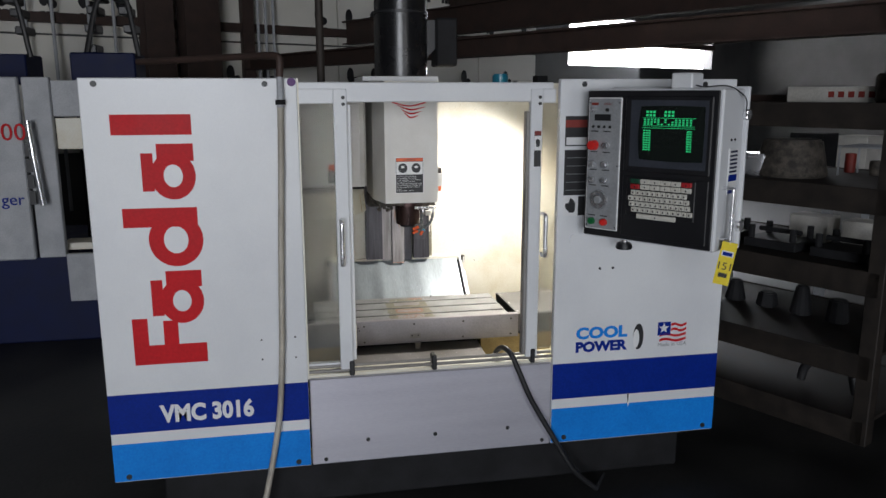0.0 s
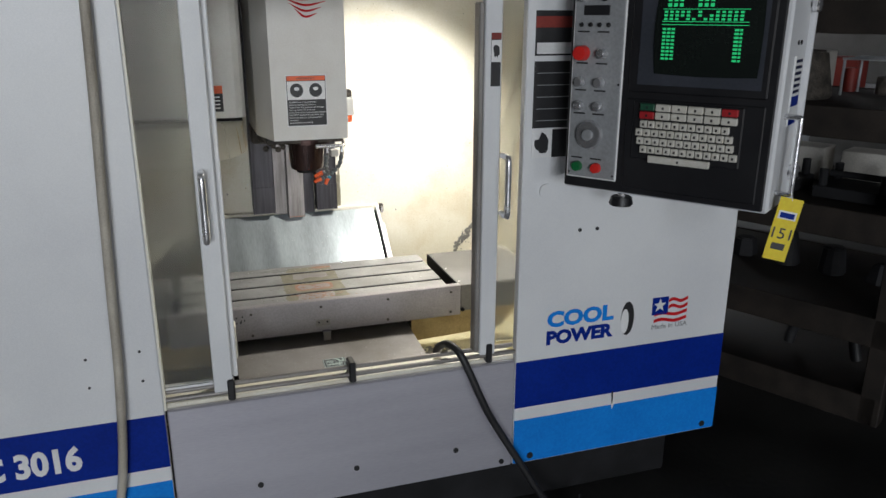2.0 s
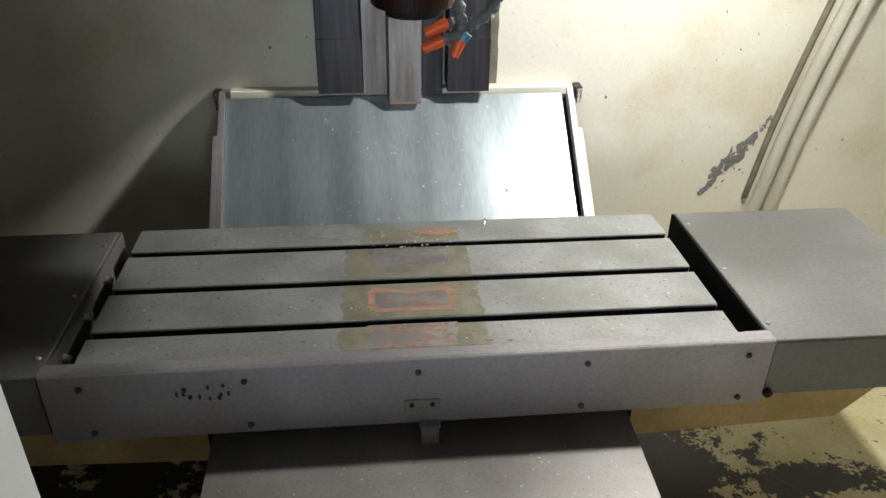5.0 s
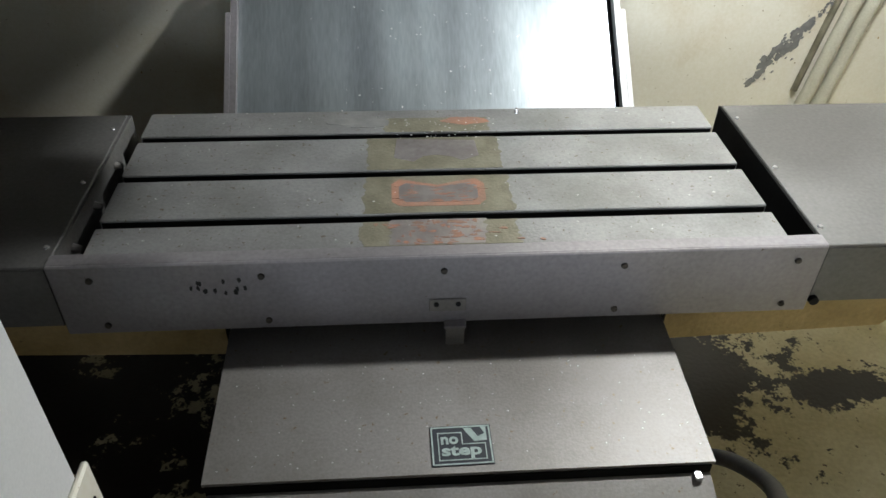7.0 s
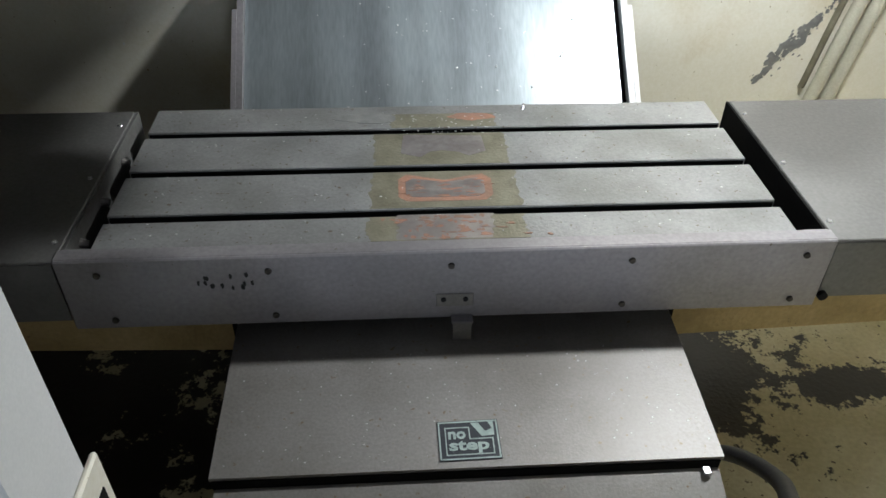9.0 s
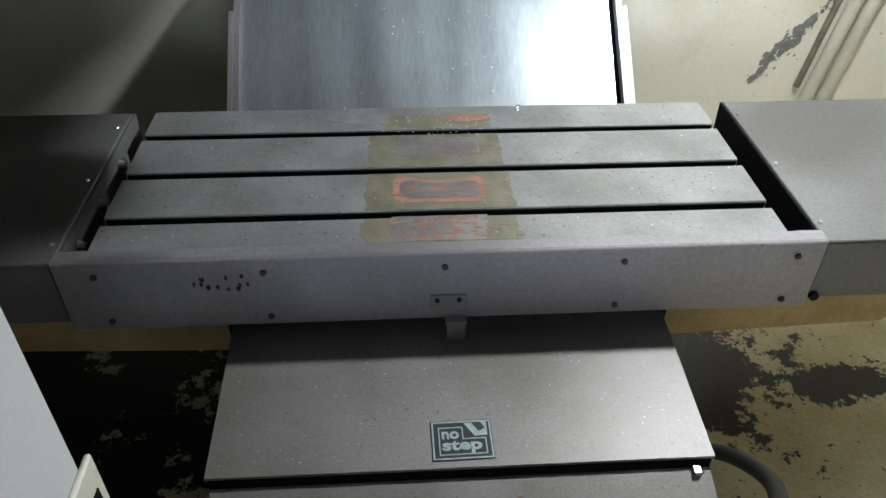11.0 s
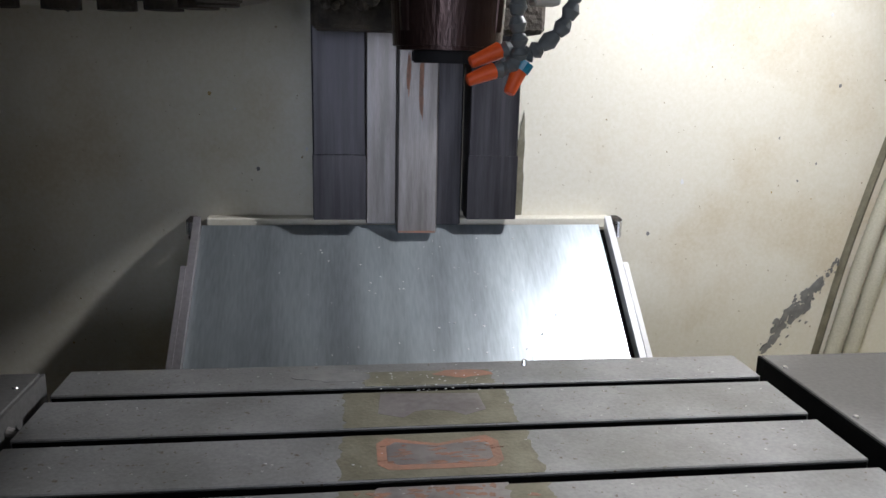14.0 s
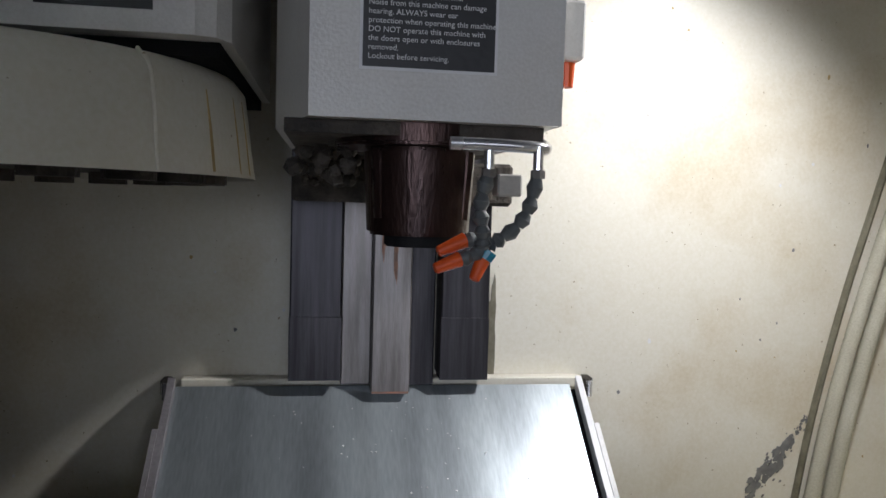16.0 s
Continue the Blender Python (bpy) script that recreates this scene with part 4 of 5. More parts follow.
part("sign_edge", box(0.192, 0.329, HY - 0.0006, HY + 0.001, 1.261, 1.433), PAPER, sg)
part("sign_head", box(0.197, 0.324, HY - 0.002, HY, 1.414, 1.429), ORANGE, sg)
part("sign_picture", box(0.197, 0.324, HY - 0.002, HY, 1.351, 1.412), PAPER, sg)
for x in (0.228, 0.292):
    part("pictogram", prism(oval(x, 1.382, 0.022, 0.023, 20), "y", HY - 0.003, HY), BLACK, sg)
    part("pictogram", prism(oval(x, 1.387, 0.009, 0.006, 14), "y", HY - 0.004, HY), PAPER, sg)
words("lettering", "WARNING", 0.011, pose(0.228, HY - 0.0022, 1.4175, 90), BLACK, sg, 0.0003, 0.06)
for k, line in enumerate(("ALWAYS wear safety glasses", "when operating this machine.", "Noise from this machine can damage", "hearing. ALWAYS wear ear", "protection when operating this machine", "DO NOT operate this machine with", "the doors open or with enclosures", "removed.", "Lockout before servicing.")):
    words("lettering", line, 0.0078, pose(0.200, HY - 0.0016, 1.3405 - 0.0086 * k, 90), PAPER, sg, 0.0003)
part("side_switch", box(0.398, 0.430, HY + 0.03, HY + 0.08, 1.288, 1.350, 0.003), HEAD, hd)
part("switch_cap", cyl((0.418, HY + 0.055, 1.262), (0.418, HY + 0.055, 1.288), 0.0075, 0.009, 12), ORANGE, hd, "orange plug")
part("switch_top", box(0.40, 0.424, HY + 0.04, HY + 0.075, 1.350, 1.375, 0.003), GRIME_AND_DIM_WALL, hd)
SX, SY = 0.266, HY + 0.11
part("flange", cyl((SX, SY, 1.192), (SX, SY, 1.222), 0.095, None, 40, bev=0.003), SPINDLE, hd, "", True)
part("nose", cyl((SX, SY, 1.096), (SX, SY, 1.192), 0.058, 0.063, 40, bev=0.004), SPINDLE, hd, "oily brown spindle nose", True)
part("nose_ring", cyl((SX, SY, 1.083), (SX, SY, 1.097), 0.038, None, 36, bev=0.002), BASE, hd, "", True)
for a in (215, 325):
    part("nose_groove", cyl((SX + 0.053 * math.cos(radians(a)), SY + 0.053 * math.sin(radians(a)), 1.115), (SX + 0.058 * math.cos(radians(a)), SY + 0.058 * math.sin(radians(a)), 1.19), 0.009, 0.010, 8), SPINDLE, hd)
gm = bmesh.new()
rq = random.Random(5)
for k in range(70):
    x, y, z, s = rq.uniform(0.125, 0.20), rq.uniform(2.93, 3.28), rq.uniform(1.16, 1.215), rq.uniform(0.005, 0.013)
    bmesh.ops.create_icosphere(gm, subdivisions=1, radius=s, matrix=pose(x, y, z, rq.uniform(0, 90), 0, rq.uniform(0, 90)))
tagged(part("grime", gm, GRIME_AND_DIM_WALL, hd, "caked swarf and grease"), kind="stuff")
part("underside", box(0.12, 0.385, HY + 0.02, 3.33, 1.20, 1.2135), GRIME_AND_DIM_WALL, hd)
part("way_wiper", box(0.105, 0.465, 3.30, 3.42, 1.13, 1.20, 0.006), GRIME_AND_DIM_WALL, hd)
# coolant manifold and segmented nozzles
part("manifold", tube([(0.282, HY - 0.012, 1.192), (0.32, HY - 0.012, 1.192), (0.365, HY - 0.010, 1.191), (0.383, HY + 0.004, 1.191), (0.385, HY + 0.03, 1.198)], 0.0065, 12, 6), CHROME, hd, "chrome coolant pipe", True)
for x in (0.322, 0.372):
    part("drop_pipe", cyl((x, HY - 0.01, 1.166), (x, HY - 0.01, 1.192), 0.0052, seg=12), CHROME, hd)
    part("hex_nut", cyl((x, HY - 0.01, 1.160), (x, HY - 0.01, 1.168), 0.0075, None, 6), COVER, hd)


def droop(q):
    k = min(1.0, max(0.0, (1.165 - q[2]) / 0.07))
    return (q[0] - 0.017 * k, q[1], q[2] - 0.006 * k)


def bead_hose(pts, n):
    path = smooth_path([droop(q) for q in pts], 10)
    step = (len(path) - 1) / n
    for k in range(n):
        a, b = path[int(round(k * step))], path[int(round((k + 1) * step))]
        part("hose_bead", cyl(a, a.lerp(b, 0.55), 0.0052, 0.0088, 12, bev=0.001), LOCLINE, hd, "", True)
        part("hose_bead", cyl(a.lerp(b, 0.5), b, 0.0088, 0.0056, 12), LOCLINE, hd, "", True)


bead_hose([(0.322, HY - 0.01, 1.162), (0.321, HY - 0.012, 1.135), (0.330, HY - 0.012, 1.112), (0.336, HY - 0.008, 1.094)], 5)
bead_hose([(0.372, HY - 0.01, 1.162), (0.373, HY - 0.008, 1.135), (0.366, HY - 0.008, 1.116), (0.350, HY - 0.004, 1.102), (0.342, HY - 0.004, 1.098)], 6)
bead_hose([(0.336, HY - 0.008, 1.094), (0.325, HY - 0.006, 1.086), (0.313, HY - 0.008, 1.084)], 2)
bead_hose([(0.342, HY - 0.0, 1.100), (0.330, HY + 0.002, 1.104), (0.318, HY + 0.002, 1.100)], 2)
for p, q in (((0.313, HY - 0.008, 1.084), (0.287, HY - 0.012, 1.074)), ((0.318, HY + 0.002, 1.102), (0.291, HY - 0.002, 1.090)), ((0.338, HY - 0.004, 1.086), (0.327, HY - 0.010, 1.063))):
    part("nozzle_tip", cyl(droop(p), droop(q), 0.0082, 0.0056, 14, bev=0.001), ORANGE, hd, "orange coolant nozzle", True)
part("valve", cyl((0.326, HY - 0.006, 1.086), (0.321, HY - 0.006, 1.078), 0.0085, 0.008, 12), TEAL, hd)
part("sensor_block", box(0.345, 0.372, HY + 0.05, HY + 0.08, 1.142, 1.166, 0.002), CARD, hd)

# ---- slideway covers on the column ----
wc = thing("column_slideway", I0, "ground steel slideways of the machine column", "slideway")
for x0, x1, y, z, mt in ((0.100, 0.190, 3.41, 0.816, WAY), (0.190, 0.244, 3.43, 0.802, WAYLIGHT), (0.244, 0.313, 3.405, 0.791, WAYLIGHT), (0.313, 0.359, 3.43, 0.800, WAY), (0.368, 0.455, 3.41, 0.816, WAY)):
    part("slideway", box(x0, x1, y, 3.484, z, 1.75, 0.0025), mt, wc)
for x0, x1 in ((0.100, 0.190), (0.368, 0.455)):
    part("lower_cap", box(x0 - 0.0008, x1 + 0.0008, 3.4085, 3.45, 0.8145, 0.928, 0.001), WAY, wc)

part("drip", prism(ragged(0.284, 1.05, 0.004, 0.045, 0.5, 30, 17), "y", 3.4038, 3.406), RUST, wc, "rusty drip on the slideway")
part("drip", prism(ragged(0.262, 1.07, 0.003, 0.030, 0.5, 24, 18), "y", 3.4036, 3.406), RUST, wc)
part("rust_edge", box(0.246, 0.311, 3.4042, 3.407, 0.7915, 0.795), RUST, wc)

# ---- tool carousel ----
tc = thing("tool_carousel", I0, "cream tool changer drum with a sheet metal hood", "tool changer")
CX, CY = -0.262, 3.075
n = 48
bm = bmesh.new()
prof = ((0.332, 1.156), (0.330, 1.166), (0.318, 1.262), (0.305, 1.278), (0.25, 1.282))
rings = [[bm.verts.new((CX + r * math.cos(2 * math.pi * k / n), CY + r * math.sin(2 * math.pi * k / n), z)) for k in range(n)] for r, z in prof]
for a, b in zip(rings, rings[1:]):
    for k in range(n):
        bm.faces.new((a[k], a[(k + 1) % n], b[(k + 1) % n], b[k]))
bm.faces.new(rings[-1])
part("drum", bm, CREAM, tc, "cream enamelled drum cover with rust runs", True)
part("drum_floor", cyl((CX, CY, 1.166), (CX, CY, 1.172), 0.325, None, 40), GRIME_AND_DIM_WALL, tc)
for k in range(20):
    a = 2 * math.pi * k / 20
    part("tool_pocket", cyl((CX + 0.27 * math.cos(a), CY + 0.27 * math.sin(a), 1.148), (CX + 0.27 * math.cos(a), CY + 0.27 * math.sin(a), 1.17), 0.028, None, 10), GRIME_AND_DIM_WALL, tc)
a = radians(-39)
part("seam", tube([(CX + 0.333 * math.cos(a), CY + 0.333 * math.sin(a), 1.157), (CX + 0.322 * math.cos(a), CY + 0.322 * math.sin(a), 1.255), (CX + 0.30 * math.cos(a), CY + 0.30 * math.sin(a), 1.281)], 0.0022, 8), CREAM, tc, "raised seam bead", True)
for ang, w in ((-24, 0.004), (-12, 0.0025), (-5, 0.003)):
    a = radians(ang)
    ca, sa = math.cos(a), math.sin(a)
    part("rust_run", tube([(CX + 0.3295 * ca, CY + 0.3295 * sa, 1.160), (CX + 0.3245 * ca - 0.002 * sa, CY + 0.3245 * sa, 1.205), (CX + 0.3190 * ca, CY + 0.3190 * sa, 1.250)], w, 6, 5, radius=lambda t, w=w: w * 0.6 * (1.1 - 0.7 * t)), SADDLE, tc, "brown coolant run")
part("hood", prism([(-0.62, 2.868), (0.030, 2.868), (0.050, 2.876), (0.062, 2.90), (0.062, 3.40), (-0.62, 3.40)], "z", 1.293, 1.76), HEAD, tc, "pale grey hood")
part("hood_band", box(-0.6, 0.05, 2.9, 3.38, 1.278, 1.293), SHADE_BLACK, tc)
hl = part("hood_label", box(-0.12, -0.01, 2.8665, 2.869, 1.315, 1.40), BLACK, tc, "orange and black warning label")
part("label_head", box(-0.12, -0.01, 2.8655, 2.868, 1.375, 1.40), ORANGE, hl)
for k in range(4):
    part("label_line", box(-0.113, -0.02, 2.866, 2.868, 1.325 + 0.012 * k, 1.329 + 0.012 * k), PAPER, hl)

# ---- chip chute ----
ch = thing("chip_chute", I0, "wet sheet steel chip chute below the column", "chute")
CZ = lambda y: 0.761 + 0.865 * (y - 3.397)
def chute_strip(x0, x1, y0, y1, up=0.0, thick=0.003):
    b = bmesh.new()
    prism([(y0, CZ(y0) + up), (y1, CZ(y1) + up), (y1, CZ(y1) + up - thick), (y0, CZ(y0) + up - thick)], "x", x0, x1, b)
    return b


part("sheet", chute_strip(-0.095, 0.621, 3.135, 3.440), CHUTE, ch)
for x0, x1 in ((-0.108, -0.096), (0.632, 0.644)):
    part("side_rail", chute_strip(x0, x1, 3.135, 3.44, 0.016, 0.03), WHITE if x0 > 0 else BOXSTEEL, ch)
part("side_gap", chute_strip(0.621, 0.632, 3.135, 3.44, -0.01), SHADE_BLACK, ch)
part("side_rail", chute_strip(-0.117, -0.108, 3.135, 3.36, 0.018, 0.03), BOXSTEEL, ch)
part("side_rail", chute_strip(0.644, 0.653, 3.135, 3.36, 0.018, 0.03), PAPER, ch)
part("lip", box(-0.09, 0.650, 3.455, 3.484, 0.788, 0.808, 0.002), CREAM, ch)
part("lip_gap", box(-0.095, 0.618, 3.436, 3.458, 0.777, 0.788, 0.001), SHADE_BLACK, ch)
for x in (-0.125, 0.655):
    part("hinge", box(x, x + 0.018, 3.455, 3.484, 0.777, 0.807, 0.003), GRIME_AND_DIM_WALL, ch)
    part("pin", cyl((x + 0.009, 3.45, 0.772), (x + 0.009, 3.45, 0.802), 0.006, None, 10), CHROME, ch)
g = bmesh.new()
rs = random.Random(12)
for k in range(90):
    x, y = rs.gauss(0.28, 0.13), rs.uniform(3.15, 3.42)
    s = rs.uniform(0.0008, 0.0022)
    if -0.08 < x < 0.61:
        bmesh.ops.create_icosphere(g, subdivisions=0, radius=s, matrix=pose(x, y, CZ(y) + 0.0006) @ Matrix.Diagonal((1, 2.2, 0.4, 1)))
tagged(part("metal_chips", g, PAPER, ch), kind="stuff")

# ---- conduits along the back wall ----
for dx, y in ((0.0, 3.466), (0.036, 3.460)):
    run = [(1.090 + dx, y, 0.245), (1.146 + dx, y, 0.505), (1.185 + dx, y, 0.72), (1.244 + dx, y, 0.956), (1.308 + dx, y, 1.17), (1.372 + dx, y, 1.40), (1.45 + dx, y, 1.75)]
    tagged(put("coolant_conduit", tube(run, 0.0155, 12, 40, radius=lambda t: 0.0150 + 0.0009 * math.sin(t * 700)), CONDUIT, None, smooth=True), "cream ribbed conduit along the back wall", "conduit", "conduits on the back wall")
part("seal_strip", tube([(1.122, 3.484, 0.505), (1.158, 3.484, 0.72), (1.212, 3.484, 0.956), (1.272, 3.484, 1.17), (1.335, 3.484, 1.40), (1.41, 3.484, 1.75)], 0.008, 8), OLIVE, bw, "stained sealing bead", True)

# ---- machine table ----
TX, TY = -0.011, 0.012
tt = thing("work_table", pose(TX, TY, 0), "stained T-slot work table with sheet steel trays", "work table")
ZT = 0.670
slots = (2.777, 2.891, 3.006)
edges = [2.708, *slots, 3.092]
for k in range(4):
    y0 = edges[k] + (0.0085 if k else 0)
    y1 = edges[k + 1] - (0.0085 if k < 3 else 0)
    st = part("table_strip", box(-0.200, 0.740, y0, y1, ZT - 0.03, ZT, 0.0015), TABLE, tt)
# Black lining puts the undercut's shade on each slot's far wall.
for y in slots:
    part("slot_shade", box(-0.197, 0.737, y + 0.0070, y + 0.0084, ZT - 0.029, ZT - 0.0035), SHADE_BLACK, tt, "black lining that paints the slot's shade")
part("table_body", box(-0.200, 0.740, 2.708, 3.092, 0.56, ZT - 0.03), TABLE, tt)
part("slot_bottom", box(-0.198, 0.738, 2.72, 3.08, ZT - 0.0305, ZT - 0.026), SHADE_BLACK, tt)
part("front_skirt", box(-0.241, 0.787, 2.686, 2.698, 0.553, ZT, 0.002), BOXSTEEL, tt, "dull sheet steel front skirt")
part("skirt_lip", box(-0.241, 0.787, 2.690, 2.712, ZT - 0.004, ZT + 0.0006, 0.001), BOXSTEEL, tt)
part("gutter", box(-0.235, 0.782, 2.70, 3.10, 0.555, 0.575), SHADE_BLACK, tt)
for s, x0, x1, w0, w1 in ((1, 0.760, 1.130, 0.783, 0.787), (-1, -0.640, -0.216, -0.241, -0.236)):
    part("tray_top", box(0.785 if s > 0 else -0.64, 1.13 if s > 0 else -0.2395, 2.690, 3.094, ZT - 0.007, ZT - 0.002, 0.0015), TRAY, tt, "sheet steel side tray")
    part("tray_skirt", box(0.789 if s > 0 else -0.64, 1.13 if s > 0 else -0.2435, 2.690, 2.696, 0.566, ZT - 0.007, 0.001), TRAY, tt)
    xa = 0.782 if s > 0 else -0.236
    # Inner tray sides carry shade in their colour: near-black right, dimmed left.
    part("tray_side", box(xa - 0.002, xa + 0.002, 2.705, 3.094, 0.575, ZT - 0.003), SHADE_BLACK if s > 0 else TRAY, tt)
    for y in (2.732, 2.887, 3.046):
        part("rivet", cyl((0.795 if s > 0 else -0.252, y, ZT - 0.003), (0.795 if s > 0 else -0.252, y, ZT), 0.005, 0.003, 10), CHROME, tt)
    part("gutter_end", box(0.748 if s > 0 else -0.238, 0.785 if s > 0 else -0.196, 2.698, 2.716, ZT - 0.05, ZT - 0.001, 0.002), BOXSTEEL, tt)
for y in (2.76, 2.86, 2.97):
    part("nozzle", cyl((-0.234, y, 0.645), (-0.222, y, 0.642), 0.007, 0.005, 10), COVER, tt)
for x, z in ((-0.19, 0.647), (-0.185, 0.569), (0.028, 0.647), (0.029, 0.569), (0.267, 0.647), (0.509, 0.647), (0.507, 0.569), (0.749, 0.647), (0.748, 0.569)):
    part("rivet", cyl((x, 2.683, z), (x, 2.687, z), 0.0042, 0.005, 10), GRIME_AND_DIM_WALL, tt)
part("corner_bolt", cyl((0.795, 2.683, 0.572), (0.795, 2.69, 0.572), 0.007, None, 10), BASE, tt)
rb = part("ref_plate", box(0.247, 0.298, 2.6835, 2.687, 0.576, 0.598, 0.001), COVER, tt, "small slotted steel plate")
for x in (0.257, 0.287):
    part("screw", cyl((x, 2.681, 0.590), (x, 2.684, 0.590), 0.0035, None, 8), BASE, rb)
for k in range(14):
    part("ink_spot", prism(ragged(-0.03 + rs.gauss(0, 0.024), 0.632 + rs.gauss(0, 0.010), 0.0022, 0.004, 0.4, 10, 60 + k), "y", 2.6852, 2.687), BLACK, tt)
# stains on the table top
def stain(pts, mt, up, label="", k=None):
    part("stain", prism(pts, "z", ZT - 0.001, ZT + up), mt, tt, label)


def on_strip(x0, x1, y0, y1, uneven=0.004):
    n = 14
    left = [(x0 + rs.uniform(-uneven, uneven), y1 + (y0 - y1) * k / n) for k in range(n + 1)]
    right = [(x1 + rs.uniform(-uneven, uneven), y0 + (y1 - y0) * k / n) for k in range(n + 1)]
    return left + right


for y0, y1, x0, x1 in ((2.712, 2.767, 0.158, 0.372), (2.787, 2.881, 0.160, 0.374), (2.901, 2.996, 0.164, 0.372), (3.016, 3.062, 0.19, 0.362)):
    stain(on_strip(x0, x1, y0, y1), OLIVE, 0.0004, "greenish coolant stain")
pk = [(0.200, 2.815), (0.212, 2.803), (0.27, 2.802), (0.325, 2.803), (0.336, 2.816), (0.337, 2.858), (0.325, 2.872), (0.30, 2.866), (0.268, 2.856), (0.235, 2.866), (0.212, 2.873), (0.200, 2.860)]
stain(pk, RUST, 0.0007, "faint rust ring")
stain([(0.268 + (x - 0.268) * 0.84, 2.836 + (y - 2.836) * 0.70) for x, y in pk], POLISHED, 0.001)
stain([(0.205, 2.935), (0.235, 2.922), (0.25, 2.938), (0.27, 2.942), (0.295, 2.936), (0.31, 2.924), (0.338, 2.938), (0.335, 2.985), (0.21, 2.992)], POLISHED, 0.0007)
stain(on_strip(0.197, 0.328, 2.714, 2.770), POLISHED, 0.0007)
for k in range(70):
    stain(ragged(rs.gauss(0.262, 0.045), rs.uniform(2.714, 2.766), rs.uniform(0.0015, 0.007), rs.uniform(0.001, 0.0035), 0.7, 14, 80 + k), RUST, 0.0008 + 0.000003 * k)
for k in range(40):
    stain(ragged(rs.uniform(0.205, 0.332), rs.uniform(2.812, 2.858), rs.uniform(0.002, 0.009), rs.uniform(0.0007, 0.002), 0.6, 12, 110 + k), RUST, 0.0011 + 0.000003 * k)
stain(ragged(0.325, 3.05, 0.035, 0.012, 0.3, 20, 5), RUST, 0.0007)
stain(ragged(0.148, 3.05, 0.045, 0.020, 0.3, 24, 6), SCAR, 0.0005)
part("ball", cyl((0.417, 3.076, ZT), (0.417, 3.076, ZT + 0.008), 0.005, 0.003, 12), CHROME, tt)
g = bmesh.new()
for k in range(150):
    x, y = rs.uniform(-0.18, 0.73), rs.choice((rs.uniform(2.72, 2.77), rs.uniform(2.80, 2.88), rs.uniform(2.91, 3.0), rs.uniform(3.02, 3.09)))
    if k < 50:
        x, y = rs.gauss(0.28, 0.05), rs.uniform(2.995, 3.06)
    bmesh.ops.create_icosphere(g, subdivisions=0, radius=rs.uniform(0.0004, 0.0012), matrix=pose(x, y, ZT + 0.0006) @ Matrix.Diagonal((1.8, 1, 0.5, 1)))
tagged(part("metal_chips", g, PAPER, tt), kind="stuff")

# ---- saddle and front slideway cover ----
sd = thing("table_saddle", pose(0, TY, 0), "yellowed casting under the work table", "saddle")
part("casting", prism([(0.585, 0.560), (1.06, 0.560), (0.96, 0.455), (0.585, 0.44)], "y", 2.75, 3.0), SADDLE, sd)
part("casting", prism([(-0.05, 0.560), (-0.52, 0.560), (-0.42, 0.455), (-0.05, 0.44)], "y", 2.75, 3.0), SADDLE, sd)
part("core", box(-0.06, 0.60, 2.74, 3.1, 0.24, 0.556), SHADE_BLACK, sd)
fc = thing("front_way_cover", pose(0, 0.003, 0.009), "pitted steel slideway cover with a no step plate", "way cover")
part("cover_plate", prism([(2.478, 0.500), (2.478, 0.494), (2.76, 0.514), (2.76, 0.520)], "x", -0.045, 0.580), COVER, fc)
# Left side coloured near-black for the shade there; right side plain steel.
part("cover_side", prism([(2.480, 0.494), (2.76, 0.514), (2.76, 0.231), (2.480, 0.231)], "x", -0.043, -0.039), SHADE_BLACK, fc)
part("cover_side", prism([(2.480, 0.494), (2.76, 0.514), (2.76, 0.231), (2.480, 0.231)], "x", 0.574, 0.578), COVER, fc)
part("cover_gap", box(-0.042, 0.576, 2.476, 2.49, 0.46, 0.495), SHADE_BLACK, fc)
part("lower_plate", prism([(2.474, 0.484), (2.474, 0.478), (2.30, 0.425), (2.30, 0.431)], "x", -0.040, 0.575), COVER, fc)
part("lower_front", box(-0.040, 0.575, 2.298, 2.304, 0.231, 0.43), COVER, fc)
part("clip", box(0.552, 0.562, 2.462, 2.474, 0.482, 0.489, 0.001), CHROME, fc)
SL = math.degrees(math.atan2(0.020, 0.282))
NP = pose(0.230, 2.487, 0.5012, SL, 0, 1.0)
ns = part("no_step_plate", box(0, 0.077, 0, 0.057, 0, 0.0008), BEZEL, fc, "dark green no step plate", m=NP)
STEP = material("pale_green_print", (0.50, 0.60, 0.58), (0.36, 0.45, 0.43), 0.5, scale=90)
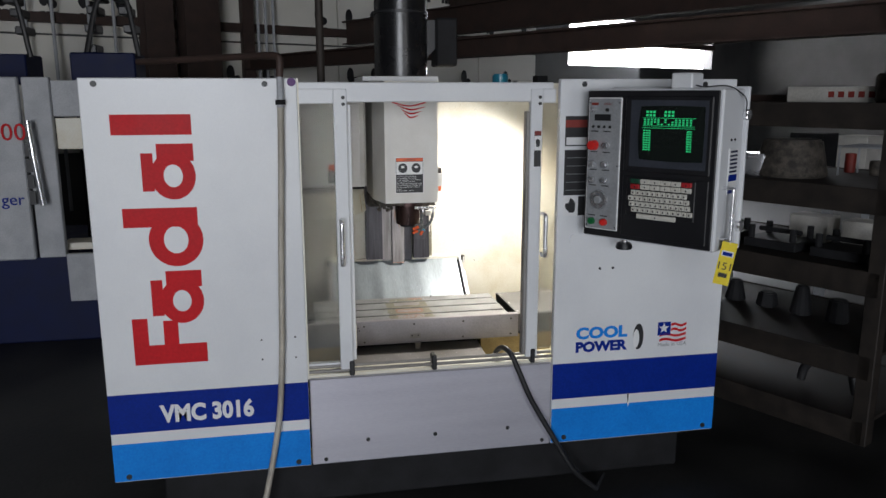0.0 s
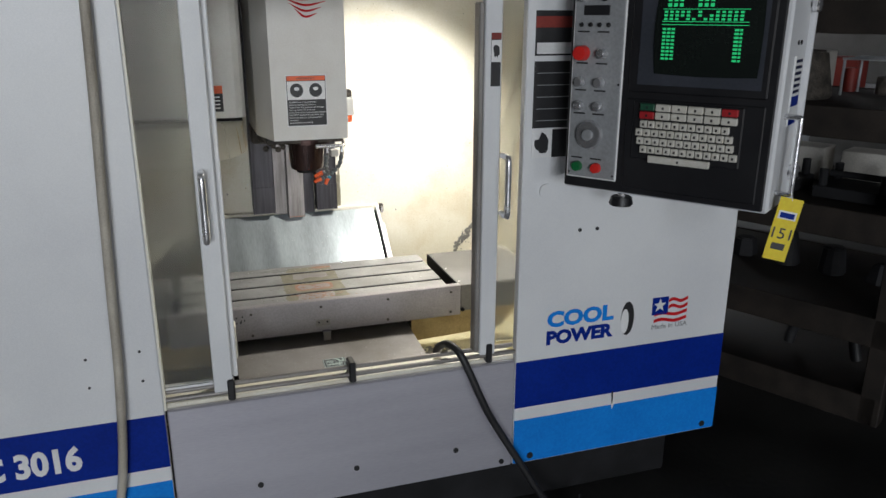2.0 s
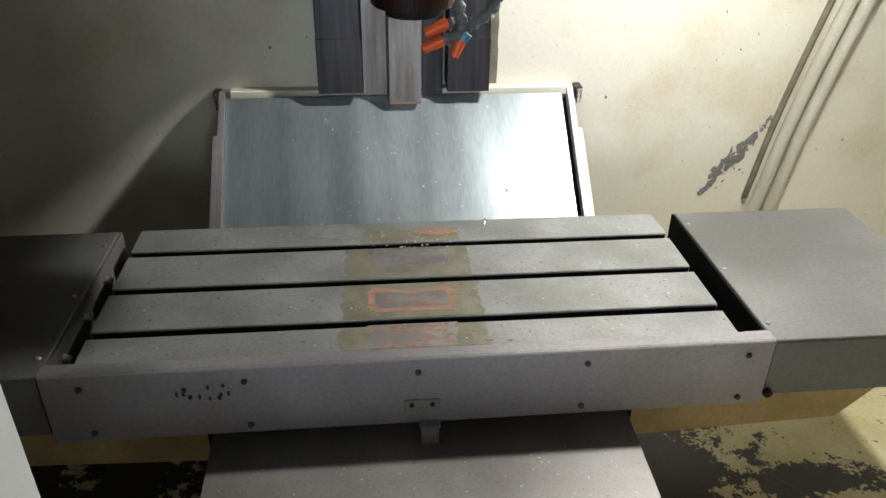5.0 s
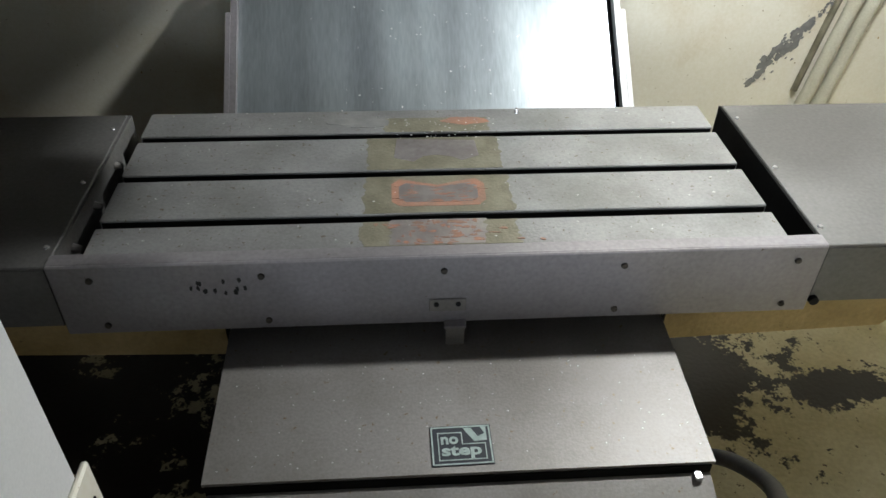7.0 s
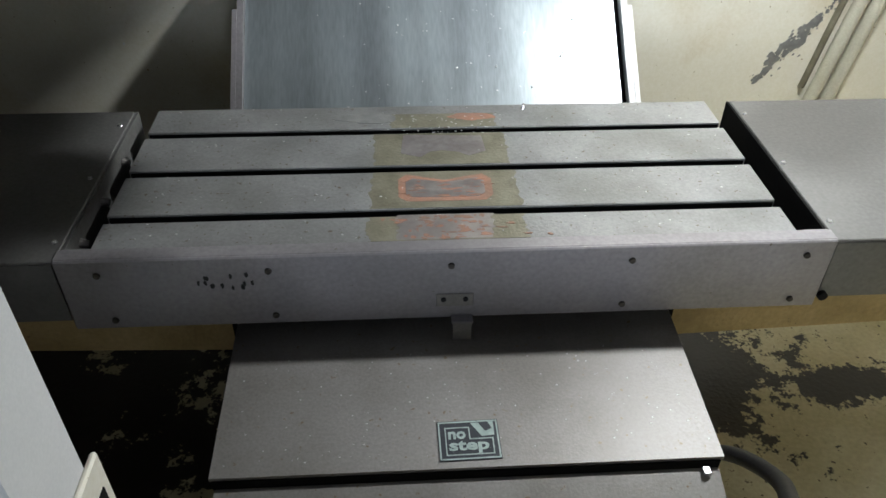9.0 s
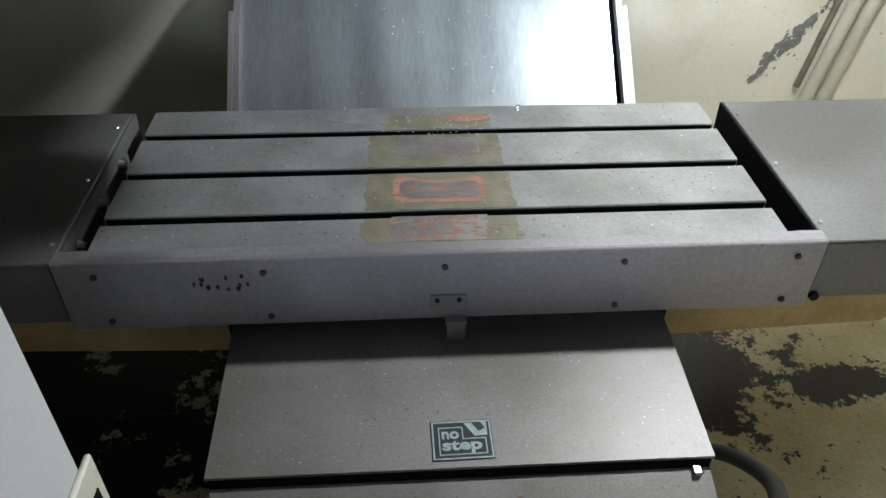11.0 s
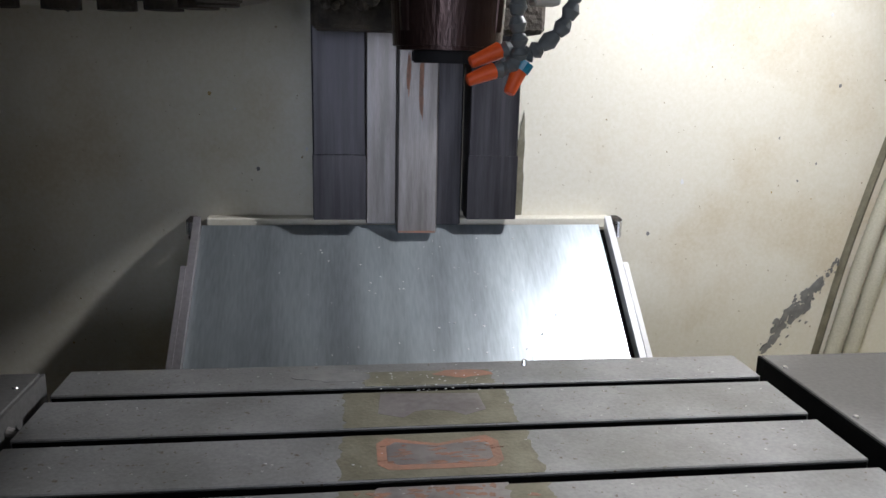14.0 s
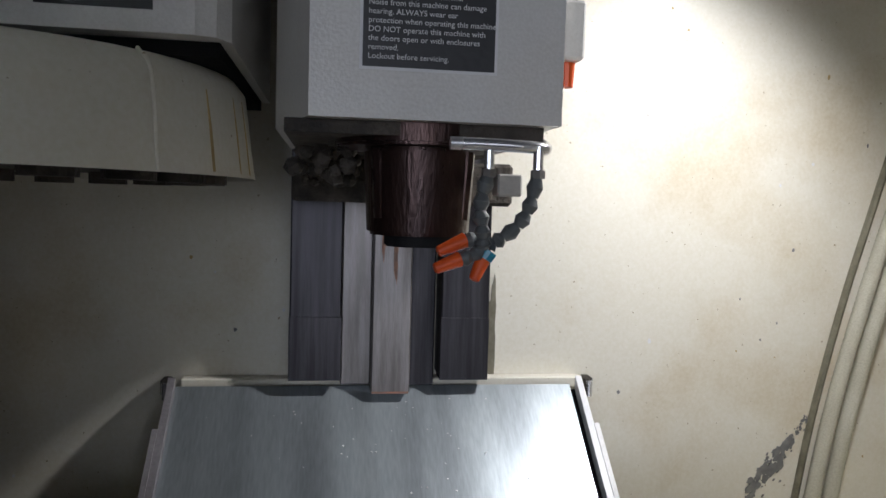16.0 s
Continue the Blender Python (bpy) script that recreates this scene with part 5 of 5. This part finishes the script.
for b in ((0.001, 0.076, 0.001, 0.003), (0.001, 0.076, 0.054, 0.056), (0.001, 0.003, 0.001, 0.056), (0.074, 0.076, 0.001, 0.056), (0.009, 0.040, 0.046, 0.0475), (0.009, 0.0105, 0.008, 0.046), (0.039, 0.0405, 0.029, 0.046), (0.039, 0.069, 0.029, 0.0305), (0.0675, 0.069, 0.008, 0.029), (0.009, 0.069, 0.007, 0.0085)):
    part("border", box(b[0], b[1], b[2], b[3], 0.0007, 0.0012), STEP, ns)
words("lettering", "no", 0.021, pose(0.013, 0.031, 0.0011), STEP, ns, 0.0002, 0.022, bold=0.0007)
words("lettering", "step", 0.021, pose(0.013, 0.0145, 0.0011), STEP, ns, 0.0002, 0.050, bold=0.0007)
part("boot", prism([(0.042, 0.053), (0.052, 0.053), (0.060, 0.040), (0.069, 0.044), (0.064, 0.054), (0.071, 0.054), (0.071, 0.034), (0.055, 0.033)], "z", 0.0007, 0.0012), STEP, ns)
bk = thing("stop_bracket", pose(0, 0, 0), "small steel stop bracket under the table skirt", "bracket")
part("plate", box(0.259, 0.285, 2.684, 2.687, 0.522, 0.556, 0.0008), COVER, bk)
part("top", box(0.257, 0.287, 2.684, 2.75, 0.553, 0.558, 0.0008), BOXSTEEL, bk)
g = bmesh.new()
for k in range(120):
    x, y = rs.uniform(-0.03, 0.57), rs.uniform(2.49, 2.66)
    bmesh.ops.create_icosphere(g, subdivisions=0, radius=rs.uniform(0.0003, 0.0009), matrix=pose(x, y, 0.5005 + 0.071 * (y - 2.478)) @ Matrix.Diagonal((1.6, 1, 0.5, 1)))
tagged(part("metal_chips", g, PAPER, fc), kind="stuff")

# ---- black coolant hose over the sill ----
bh = thing("coolant_hose", I0, "black rubber hose hung over the sill", "hose")
part("hose", tube([(0.60, 2.66, 0.26), (0.63, 2.62, 0.33), (0.652, 2.56, 0.40), (0.655, 2.47, 0.47), (0.61, 2.38, 0.545), (0.553, 2.30, 0.612), (0.560, 2.225, 0.668), (0.581, 2.165, 0.664), (0.610, 2.145, 0.598), (0.640, 2.135, 0.522), (0.676, 2.13, 0.444), (0.762, 2.12, 0.293), (0.86, 2.11, 0.13), (0.98, 2.14, 0.014)], 0.0115, 12), RUBBER, bh, smooth=True)
part("gun", cyl((0.98, 2.14, 0.014), (1.03, F + 0.0, 0.06), 0.012, 0.006, 12), BASE, bh)
